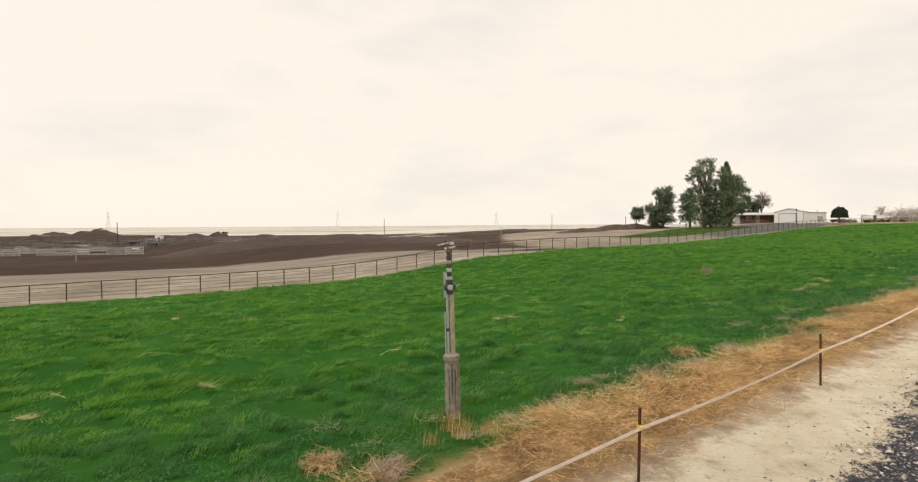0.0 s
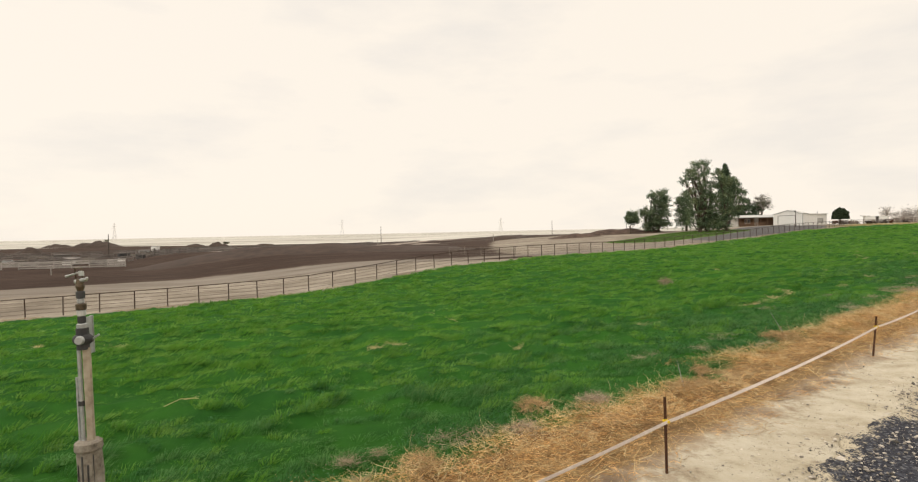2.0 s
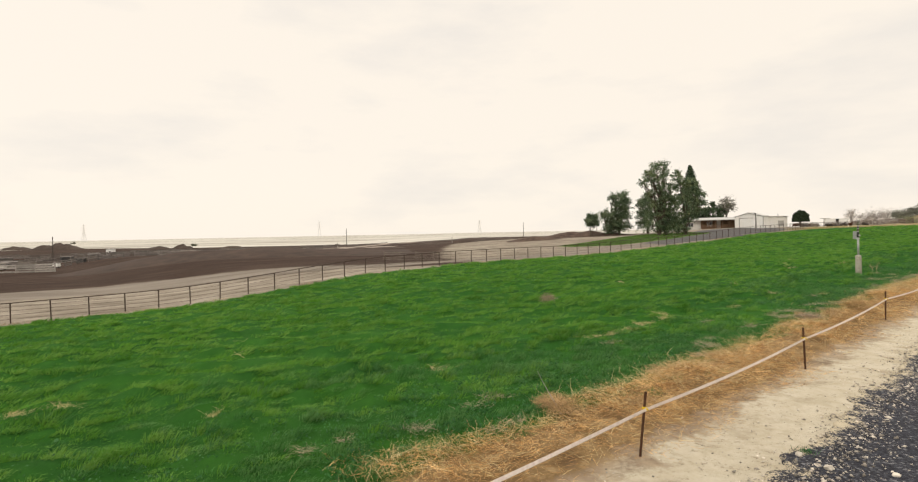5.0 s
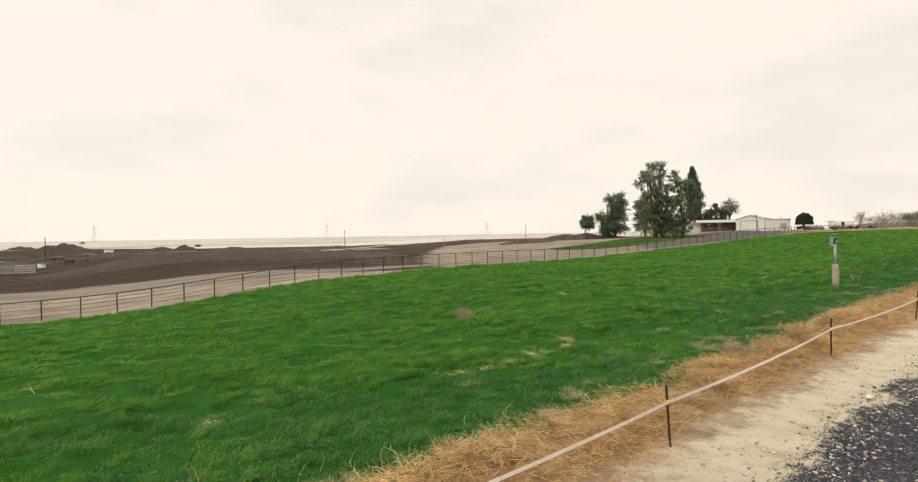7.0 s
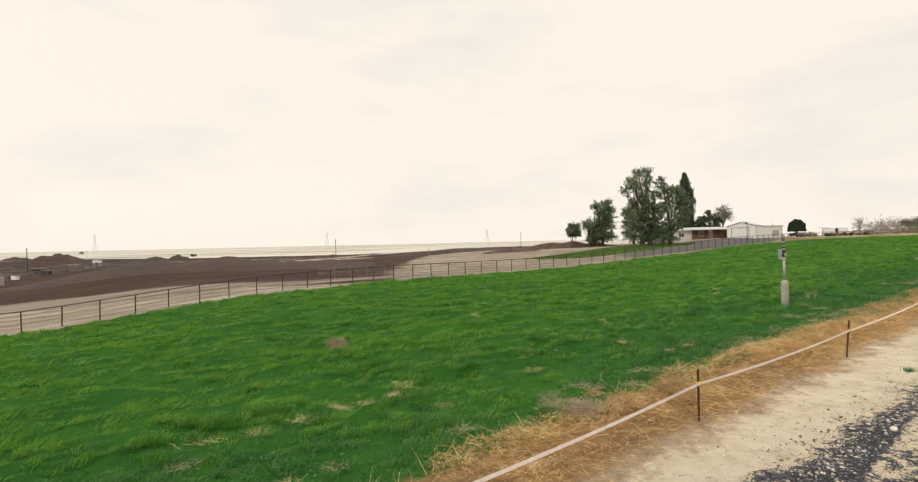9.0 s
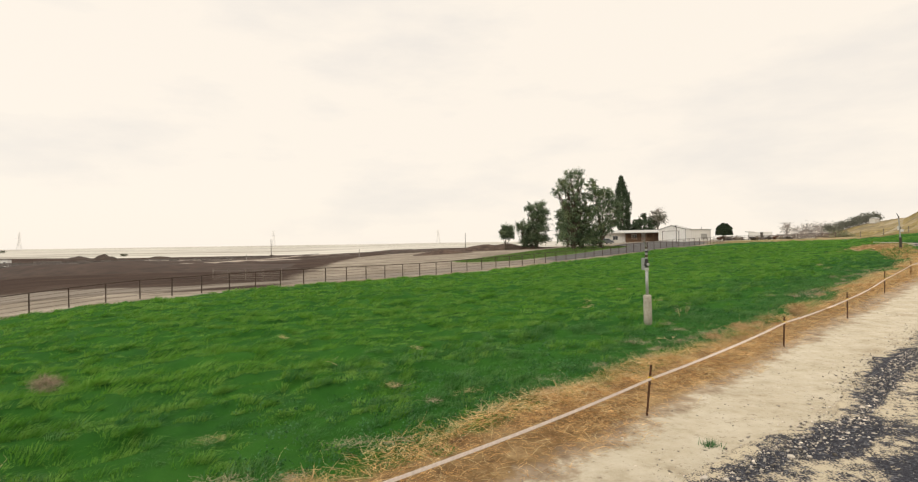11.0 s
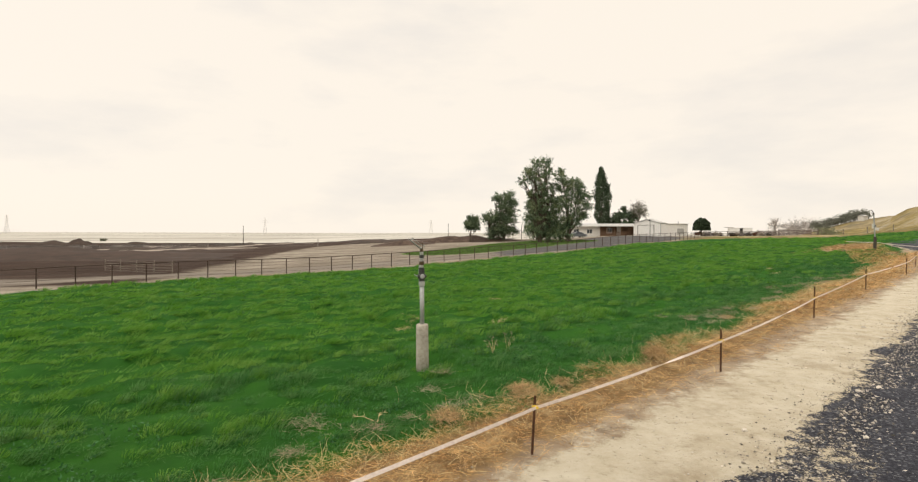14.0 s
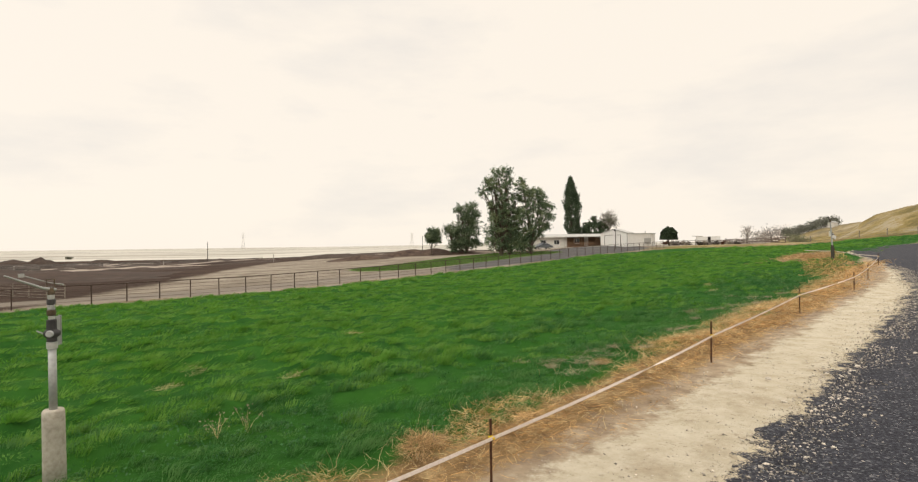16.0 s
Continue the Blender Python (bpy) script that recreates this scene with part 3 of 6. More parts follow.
# ---- electric fence along the verge ----
POSTS = [(-0.6, 4.6, 0, 0), (6.2, 4.6, 1, -1), (11.7, 4.6, -1, 1), (19.75, 4.77, 7, 3), (25.75, 4.80, -4, -3), (32.7, 5.04, 0, 0), (39.0, 4.87, 7, 3),
         (45.97, 4.85, 3, 1), (51.6, 4.64, 0, 0), (59.4, 4.9, 1, 1), (68.3, 5.15, 0, 1), (76.1, 4.8, 1, 0), (82.0, 5.1, 2, 2), (92.5, 5.95, 0, 0), (104.5, 10.5, 0, 3), (107.5, 13.5, 0, 0)]


def make_electric_fence():
    top = Shape()
    for a in (0, 90, 180):
        top.box((0.034 if a != 180 else 0.006, 0.005, 1.22), pose(0, 0.017 if a == 180 else 0, 0.24, 0, 0, a))
    steel = top.mesh("steel_post")
    clip = Shape().box((0.038, 0.045, 0.05), None, 0.01).tube([(0, -0.045, 0), (0, 0.04, 0)], 0.016, 8).mesh("insulator")
    ties = []
    for i, (s, d, lean_x, lean_y) in enumerate(POSTS):
        x, y = place(s, d)
        z = ground_z(x, y)
        post = thing("fence_post", "thin rusty steel fence post with a yellow insulator", "fence post", (x, y, z), 0, "electric fence posts")
        post.matrix_world = pose(x, y, z, 0, 0, 38) @ pose(0, 0, 0, lean_x * 0.3, lean_x, 0)
        part("steel_post", steel, M_RUST, post).location.z = {45.97: -0.08, 59.4: 0.10, 11.7: 0.07}.get(s, 0.0)
        part("insulator", clip, M_YELLOW, post, "yellow plastic insulator").matrix_local = pose(0, -0.01, 0.63)
        ties.append(post.matrix_world @ Vector((0, -0.035, 0.63)))
    return ties


TIES = make_electric_fence()


def make_tape():
    verts, faces, rng = [], [], random.Random(5)
    for a, b in zip(TIES, TIES[1:]):
        n, sag, twist = 24, rng.uniform(0.02, 0.06), rng.uniform(-22, 22)
        turns = rng.choice([0.0, 0.0, 0.0, 0.0, 0.0, 0.0, 0.5])
        side = (b - a).cross(Vector((0, 0, 1))).normalized()
        for k in range(n + 1):
            t = k / n
            p = a.lerp(b, t) - Vector((0, 0, sag * 4 * t * (1 - t)))
            w = radians(twist * math.sin(t * 3.1) + 360 * turns * smooth(0.45, 0.75, t))
            across = Vector((0, 0, 1)) * math.cos(w) + side * math.sin(w)
            base = len(verts)
            verts += [p - across * 0.021, p + across * 0.021]
            if base:
                faces.append((base - 2, base, base + 1, base - 1))
    ob = solo("fence_tape", Shape().add(verts, faces), M_TAPE, "pale woven electric fence tape strung between the steel posts", "fence tape")
    mod = ob.modifiers.new("thick", "SOLIDIFY")
    mod.thickness = 0.003


make_tape()


# ---- sprinkler risers ----
def fittings(parent, z, rings, radius, seed):
    rng = random.Random(seed)
    for k in range(rings):
        h, r = rng.uniform(0.05, 0.085), radius * rng.uniform(0.75, 1.25)
        part("pipe_fitting", Shape().tube([(0, 0, z), (0, 0, z + 0.008), (0, 0, z + h - 0.008), (0, 0, z + h)], [r * 0.8, r, r, r * 0.8], 12), (M_BRASS, M_GALV, M_DARK, M_ALU_OLD)[(k + seed) % 4], parent)
        z += h
    return z


def sprinkler_head(parent, z, turn, length, mat, bent=0.12):
    head = part("sprinkler_head", Shape().tube([(0, 0, z), (0, 0, z + 0.05), (0, 0, z + 0.13)], [0.03, 0.045, 0.03], 10), M_BRASS, parent, "brass impact sprinkler head")
    m = pose(0, 0, 0, 0, 0, turn)
    part("nozzle", Shape().tube([m @ Vector(p) for p in ((0.06, 0, z + 0.10), (-0.10, 0, z + 0.13), (-length, 0, z + 0.13 + bent))], [0.024, 0.02, 0.011], 8), mat, head)
    part("rocker_arm", Shape().tube([m @ Vector(p) for p in ((0.18, 0.02, z + 0.16), (0, 0.02, z + 0.20), (-length * 0.6, 0.03, z + 0.18 + bent * 0.7))], [0.013, 0.007, 0.009], 6).box((0.07, 0.012, 0.05), m @ pose(-length * 0.62, 0.03, z + 0.18 + bent * 0.7)), mat, head)
    part("spring_bridge", Shape().tube([m @ Vector(p) for p in ((-0.05, 0, z + 0.11), (-0.05, 0.01, z + 0.25), (0.05, 0.01, z + 0.25), (0.05, 0, z + 0.11))], 0.009, 6), M_BRASS, head)


def valve(parent, z, side, box_mat, plate=(-0.02, 0.17, -86)):
    v = part("valve", Shape().tube([(-0.09, 0, z), (-0.04, 0, z), (0.04, 0, z), (0.10, 0, z)], [0.035, 0.075, 0.075, 0.03], 12).tube([(0, 0, z - 0.11), (0, 0, z + 0.12)], 0.062, 12), M_DARK, parent, "dark cast valve body")
    part("valve_cap", Shape().tube([(0, -0.07, z), (0, -0.105, z)], [0.05, 0.04], 14), M_GALV, v, "round pale valve cap")
    part("handle", Shape().tube([(side * 0.10, 0, z), (side * 0.13, -0.01, z + 0.02), (side * 0.17, -0.02, z + 0.045)], 0.011, 6), M_GALV, v)
    m = pose(plate[0], plate[1], z + 0.01, 0, 0, plate[2])
    b = part("control_box", Shape().box((0.25, 0.012, 0.42), m, 0.004), box_mat, parent, "flat galvanised side plate")
    for side_x in (-0.125, 0.125):
        part("plate_edge", Shape().box((0.012, 0.034, 0.42), m @ pose(side_x, 0, 0)), box_mat, b)


def riser_old():
    x, y = -0.15, 10.2
    z = ground_z(x, y)
    r = thing("sprinkler_riser", "old sprinkler riser on a cracked weathered wooden post", "sprinkler", (x, y, z), 0, "sprinkler risers")
    r.matrix_world = pose(x, y, z, 0, -1.2, 12)
    post = Shape()
    post.tube([(0, 0, -0.3), (0.005, 0, 0.3), (0.01, 0, 0.7), (0.0, 0, 0.98), (0, 0, 1.0)], [0.135, 0.130, 0.126, 0.124, 0.11], 10)
    body = part("wooden_post", post, M_WOOD_OLD, r, "cracked weathered wooden post")
    part("cap", Shape().tube([(0, 0, 0.95), (0, 0, 0.97), (0, 0, 1.04), (0, 0, 1.06)], [0.128, 0.137, 0.134, 0.11], 12), M_WOOD_OLD, body, "split rough post top")
    for k in range(4):
        part("split", Shape().box((0.006, 0.02, 0.75), pose(0.12 * math.cos(4.1 + k * 0.45), 0.122 * math.sin(4.1 + k * 0.45), 0.45 + 0.1 * (k % 2), 0, 0, 60 * k)), M_DARK, body)
    part("batten", Shape().box((0.07, 0.05, 1.08), pose(0.03, 0, 1.53), 0.006), M_BATTEN, r, "pale weathered timber batten")
    part("pipe", Shape().tube([(-0.045, 0, 0.9), (-0.045, 0, 2.1)], 0.021, 10), M_GALV, r)
    part("conduit", Shape().tube([(-0.085, 0.01, 0.2), (-0.085, 0.01, 1.75)], 0.012, 8), M_GALV, r)
    part("pipe_clamp", Shape().tube([(-0.045, 0, 1.44), (-0.045, 0, 1.49)], 0.033, 10), M_DARK, r)
    valve(r, 2.16, 1, M_GALV)
    top = fittings(r, 2.28, 6, 0.045, 1)
    sprinkler_head(r, top, 150, 0.11, M_ALU_OLD, 0.02)


def riser_concrete():
    x, y = 31.83, 37.44
    z = ground_z(x, y)
    r = thing("sprinkler_riser", "galvanised sprinkler riser standing in a round concrete footing", "sprinkler", (x, y, z), 0, "sprinkler risers")
    r.matrix_world = pose(x, y, z, 0, -0.6, 10)
    part("footing", Shape().tube([(0, 0, -0.25), (0, 0, 0.3), (0, 0, 0.7), (0, 0, 0.97), (0, 0, 1.0)], [0.142, 0.138, 0.136, 0.134, 0.120], 24), M_CONCRETE, r, "rough pale concrete footing", True)
    part("pipe", Shape().tube([(0, 0, 0.9), (0, 0, 1.9)], 0.05, 16), M_GALV, r, "", True)
    part("collar", Shape().tube([(0, 0, 1.84), (0, 0, 1.93)], 0.066, 14), M_ALU_OLD, r)
    valve(r, 2.05, -1, M_GALV, (0.0, 0.16, -92))
    top = fittings(r, 2.16, 6, 0.05, 2)
    sprinkler_head(r, top - 0.04, 50, 0.56, M_GALV, 0.2)


def riser_far():
    x, y = 73.5, 71.0
    z = ground_z(x, y)
    r = thing("sprinkler_riser", "tall sprinkler riser tied to a dark tarred post", "sprinkler", (x, y, z), 0, "sprinkler risers")
    part("wooden_post", Shape().tube([(0, 0, -0.3), (0.01, 0, 0.7), (0, 0, 1.25)], [0.14, 0.13, 0.12], 10), M_WOOD_DARK, r, "dark tarred post")
    part("pipe", Shape().tube([(0, 0, 1.1), (-0.08, 0, 2.3), (-0.16, 0, 3.2)], 0.055, 10), M_GALV, r)
    valve(r, 2.2, 1, M_WHITE_DIRTY)
    part("sign_plate", Shape().box((0.34, 0.02, 0.26), pose(0.12, -0.08, 1.95, 0, 18, 0)), M_WHITE_DIRTY, r)
    head = part("sprinkler_head", Shape().tube([(-0.16, 0, 3.2), (-0.17, 0, 3.4)], 0.06, 10), M_BRASS, r)
    part("nozzle", Shape().tube([(-0.17, 0, 3.36), (-0.35, 0, 3.62), (-0.42, 0, 3.66)], [0.035, 0.03, 0.02], 8), M_DARK, head)


riser_old()
riser_concrete()
riser_far()


# ---- trees ----
def leaf_mesh(name, centres, size, rng, droop=0.0):
    n = len(centres)
    a = rng.normal(size=(n, 3))
    a /= np.linalg.norm(a, axis=1)[:, None]
    b = rng.normal(size=(n, 3))
    b -= (a * b).sum(1)[:, None] * a
    b /= np.linalg.norm(b, axis=1)[:, None]
    sz = size * rng.uniform(0.6, 1.35, (n, 1))
    a, b = a * sz, b * sz * 0.62
    v = np.stack([centres - a, centres - b * 0.9, centres + a, centres + b * 0.9], 1).reshape(-1, 3)
    return array_mesh(name, v, np.arange(n * 4).reshape(n, 4))


def limbs(shape, base, blobs, r0, rng, bend=0.3):
    for b in blobs:
        tip = Vector(b[:3])
        start = Vector((base[0], base[1], base[2] + tip.z * rng.uniform(0.12, 0.3)))
        mid = start.lerp(tip, 0.5) + Vector(rng.normal(size=3) * bend)
        shape.tube([start, mid, tip], [r0 * 0.5, r0 * 0.32, r0 * 0.08], 6)
        for _ in range(5):
            end = tip + Vector(rng.normal(size=3) * np.array(b[3:]) * 0.6)
            shape.tube([mid.lerp(tip, rng.uniform(0.2, 0.9)), end], [r0 * 0.15, r0 * 0.03], 5)


def twig_leaves(balls, count, rng, per=26, inner=0.3, droop=0.1, open_ways=1.7):
    """Leaf places in separate sprays that stand out from a set of balls (x, z, r), with gaps between them."""
    balls = np.array(balls, float)
    share = balls[:, 2] ** 1.7
    sprays = max(1, count // per)
    pick = rng.choice(len(balls), size=sprays, p=share / share.sum())
    way = rng.normal(size=(sprays, 3))
    way[:, 2] = way[:, 2] * 0.8 + 0.2
    way /= np.linalg.norm(way, axis=1)[:, None]
    # a few dozen boughs a ball, so that whole directions stay open
    lean = np.round(way * open_ways) / open_ways + rng.normal(size=way.shape) * 0.12
    lean /= np.linalg.norm(lean, axis=1)[:, None]
    r = balls[pick, 2]
    depth = np.where(rng.random(sprays) < inner, rng.uniform(0.1, 0.6, sprays), rng.uniform(0.55, 1.0, sprays))
    centre = np.stack([balls[pick, 0], 0.55 * rng.normal(size=sprays) * r, balls[pick, 1]], -1) + lean * (r * depth)[:, None] * np.array([1, 1.2, 1])
    long = rng.uniform(0.25, 0.6, sprays) * np.minimum(1.3, 0.5 + 0.5 * r)
    t = rng.uniform(-0.6, 1.0, (sprays, per))
    out = centre[:, None, :] + lean[:, None, :] * (t * long[:, None])[:, :, None] + rng.normal(size=(sprays, per, 3)) * (0.10 + 0.12 * rng.random(sprays))[:, None, None]
    out[:, :, 2] -= droop * np.clip(t, 0, 1)
    return out.reshape(-1, 3)


def tree(name, label, at, balls, leaves, size, mat, r0=0.25, stem=4.0, seed=1, trunks=((0, 0),), inner=0.3, shaped=None, open_ways=1.7):
    rng = np.random.default_rng(seed)
    x, y = at
    t = thing(name, label, "tree", (x, y, ground_z(x, y)))
    wood = Shape()
    for ox, oy in trunks:
        wood.tube([(ox, oy, -0.4), (ox * 1.1, oy, stem * 0.4), (ox * 1.3 + rng.normal() * 0.15, oy, stem)], [r0 * 1.15, r0 * 0.85, r0 * 0.55], 9)
        limbs(wood, (ox, oy, 0), [(b[0], 0.0, b[1], b[2], b[2], b[2]) for b in balls if abs(b[0] - ox) < 6], r0, rng)
    part("trunk", wood, M_BARK, t)
    centres = twig_leaves(balls, leaves, rng, inner=inner, open_ways=open_ways) if shaped is None else shaped(leaves, rng)
    part("crown", leaf_mesh("crown", centres, size, rng), mat, t)
    return t


def flame_crown(count, rng):
    """Upright sprays that fill a narrow pointed column, with one lesser tip beside the leader."""
    per = 20
    n = count // per
    z = 2.0 + 19.8 * rng.random(n) ** 0.8
    r = np.interp(z, [2, 5, 9, 12.5, 16, 18.5, 20.5, 22], [1.2, 2.0, 2.6, 2.6, 2.0, 1.2, 0.5, 0.12])
    a = rng.uniform(0, 2 * np.pi, n)
    r = r * (0.5 + 0.95 * value_noise(z * 0.55 + 3.1 * np.floor(a * 1.1), np.floor(a * 1.1) * 7.3, 71))
    out = np.sqrt(rng.uniform(0.2, 1.0, n)) * r
    base = np.stack([0.5 - 0.045 * (z - 8) + np.cos(a) * out, np.sin(a) * out, z], -1)
    side = (np.cos(a) > 0.3) & (z > 14) & (z < 17)
    base[side, 0] += 0.45
    t = rng.uniform(-0.5, 1, (n, per))
    way = np.stack([np.cos(a) * 0.25, np.sin(a) * 0.25, np.full(n, 1.0)], -1)
    return (base[:, None] + way[:, None] * (t * 0.9)[:, :, None] + rng.normal(size=(n, per, 3)) * 0.14).reshape(-1, 3)


def dome_crown(count, rng):
    """A clipped-looking dome with a flat underside."""
    way = rng.normal(size=(count, 3))
    way[:, 2] = np.abs(way[:, 2])
    way /= np.linalg.norm(way, axis=1)[:, None]
    r = rng.uniform(0.55, 1.0, count) ** 0.5 * (1 + 0.06 * np.sin(way[:, 0] * 9) * np.sin(way[:, 1] * 8 + way[:, 2] * 5))
    return np.array([0.6, 0, 1.3]) + way * r[:, None] * np.array([2.05, 2.05, 2.75]) * np.where(way[:, 2:] < 0.5, np.array([0.9, 0.9, 1.0]), 1.0)


def make_trees():
    tree("cottonwood_tree", "tall broad cottonwood with loose grey-green foliage beside the drive", (58.3, 130.5),
         [(0.3, 15.6, 1.0), (-1.4, 15.0, 1.3), (-3.0, 13.7, 1.0), (-4.2, 11.8, 0.9), (-2.1, 12.5, 1.5), (0.5, 13.2, 1.5), (-0.6, 10.4, 1.6), (-2.7, 9.2, 0.9), (0.5, 8.2, 1.8),
          (-1.4, 6.8, 1.7), (-2.6, 4.6, 1.4), (0.5, 4.8, 2.1), (-2.3, 2.2, 1.7), (0.1, 1.9, 1.7), (2.0, 10.6, 1.3), (2.1, 7.8, 1.5), (2.2, 5.0, 1.6), (2.2, 2.4, 1.6)],
         24000, 0.13, M_LEAF, 0.42, 6, 3, trunks=((-0.8, 0), (0.9, 0.5)), inner=0.16, open_ways=1.45)
    tree("cottonwood_tree", "leafy cottonwood with yellowing tips crowded against a taller neighbour", (62.8, 129.0),
         [(-1.7, 13.7, 0.7), (-1.5, 12.2, 1.1), (-0.6, 10.9, 1.4), (1.2, 11.5, 0.9), (2.0, 10.4, 1.1), (0.1, 9.0, 1.7), (2.6, 8.8, 1.1), (3.8, 8.8, 0.7), (3.9, 6.9, 0.7), (2.3, 6.6, 1.6),
          (-1.4, 6.9, 1.9), (0.5, 4.4, 1.8), (2.9, 4.8, 0.9), (-1.4, 2.9, 1.8), (-0.6, 1.4, 1.3), (-2.6, 1.3, 1.4)],
         20500, 0.13, M_LEAF, 0.32, 5, 4, inner=0.18, open_ways=1.45)
    tree("elm_tree", "rounded dark green tree with foliage down to the grass", (52.9, 144.5),
         [(-1.4, 9.4, 1.2), (0.8, 9.7, 1.5), (1.8, 8.4, 1.2), (-0.3, 7.7, 1.9), (1.4, 6.6, 1.6), (-3.7, 4.9, 1.4), (-2.1, 4.9, 2.0), (0.8, 4.9, 2.1), (-0.7, 2.6, 2.4), (1.6, 2.2, 1.6), (-2.4, 1.7, 1.8)],
         30000, 0.12, M_LEAF2, 0.34, 4, 5, trunks=((0, 0), (-2.6, 0)), inner=0.5, open_ways=4.0)
    tree("elm_tree", "grey-green tree standing behind the tall cottonwood", (61.0, 147),
         [(0, 9.0, 1.4), (-1.3, 7.6, 1.4), (1.0, 7.0, 1.5), (-1.0, 5.0, 1.8), (0.8, 4.4, 1.7), (-0.6, 2.4, 1.9)], 16000, 0.13, M_LEAF2, 0.3, 4, 15, open_ways=2.4)
    tree("small_tree", "small round tree with a short bare trunk", (45.3, 142.8), [(0.4, 4.7, 1.2), (-0.3, 3.6, 1.0), (1.1, 3.4, 1.0)], 6400, 0.15, M_LEAF2, 0.16, 2.4, 6)
    tree("poplar_tree", "tall narrow columnar poplar behind the house", (91.9, 191.2),
         [(0.4, 18.0, 0.8), (0.5, 13.5, 1.2), (0.5, 9.0, 1.4), (0.5, 5.0, 1.2)], 26000, 0.18, M_LEAFP, 0.35, 9, 7, shaped=flame_crown)
    tree("dense_bush", "dark dense round-topped juniper tree with a short trunk", (96.4, 141.8),
         [(0.6, 2.4, 0.8), (0.0, 2.1, 0.6), (1.2, 2.1, 0.6)], 17000, 0.1, M_LEAFD, 0.2, 1.6, 8, trunks=((0.5, 0),), shaped=dome_crown)
    tree("shrub_row", "dark leafy shrubs growing behind the garage", (98.5, 190),
         [(0.1, 9.8, 0.8), (-1.4, 7.4, 1.5), (1.3, 7.9, 1.6), (-2.6, 6.2, 1.4), (2.9, 6.8, 1.3), (-1.6, 4.4, 2.2), (1.6, 4.4, 2.2), (-4.2, 4.0, 1.6), (4.4, 4.2, 1.6)], 14000, 0.2, M_LEAFP, 0.2, 3, 9)


make_trees()


def bare_tree(label, at, h, spread, seed, mat=None):
    rng = np.random.default_rng(seed)
    x, y = at
    t = thing("bare_tree", label, "tree", (x, y, ground_z(x, y)), 0, "half-bare trees")
    wood, twigs = Shape(), Shape()
    wood.tube([(0, 0, -0.3), (0.05, 0, h * 0.25), (0, 0.05, h * 0.62)], [h * 0.028, h * 0.02, h * 0.012], 7)
    hub = Vector((0, 0, h * 0.66))
    for _ in range(34):
        way = Vector(rng.normal(size=3))
        way.z = abs(way.z) * rng.choice([1.0, 0.6, -0.6])
        way.normalize()
        reach = rng.uniform(0.75, 1.0)
        tip = hub + Vector((way.x * spread * reach, way.y * spread * reach, way.z * h * 0.34 * reach))
        start = Vector((0, 0, rng.uniform(0.36, 0.6) * h))
        mid = start.lerp(tip, 0.5) + Vector((0, 0, h * 0.04))
        twigs.tube([start, mid, tip], [h * 0.008, h * 0.005, h * 0.0016], 4, False)
        for _ in range(9):
            end = tip + Vector(rng.normal(size=3) * spread * 0.2)
            twigs.tube([mid.lerp(tip, rng.uniform(0.2, 1)), end], [h * 0.003, h * 0.0013], 3, False)
    part("trunk", wood, M_BARK, t)
    part("branching", twigs, M_TWIG, t)
    c = twig_leaves([(0, h * 0.76, spread * 0.72), (-spread * 0.35, h * 0.66, spread * 0.5), (spread * 0.4, h * 0.66, spread * 0.5)], 5200 if mat is None else 1700, rng, inner=0.25)
    part("leaves", leaf_mesh("leaves", c, 0.11, rng), mat or M_SCRUB, t)


bare_tree("pale half-bare tree behind the white garage", (102.8, 189), 12.4, 2.9, 21)


# ---- house, garage and yard ----
def wall_frame(a, b):
    """A matrix whose x runs along the wall from a to b, y into the building, z up from the ground at a."""
    a, b = Vector(a), Vector(b)
    z = min(ground_z(*a), ground_z(*b))
    ang = math.degrees(math.atan2(b.y - a.y, b.x - a.x))
    return (a.x, a.y, z), ang, (b - a).length


def window(parent, x, z, w, h, y=-0.03, frame_mat=None):
    win = part("window", Shape().box((w, 0.06, h), pose(x, y, z)), M_GLASS, parent, "dark window pane")
    for ox, oz, sx, sz in ((0, h / 2, w + 0.16, 0.08), (0, -h / 2, w + 0.16, 0.08), (-w / 2, 0, 0.08, h), (w / 2, 0, 0.08, h), (0, 0, 0.05, h)):
        part("frame", Shape().box((sx, 0.09, sz), pose(x + ox, y - 0.01, z + oz)), frame_mat or M_WHITE, win)


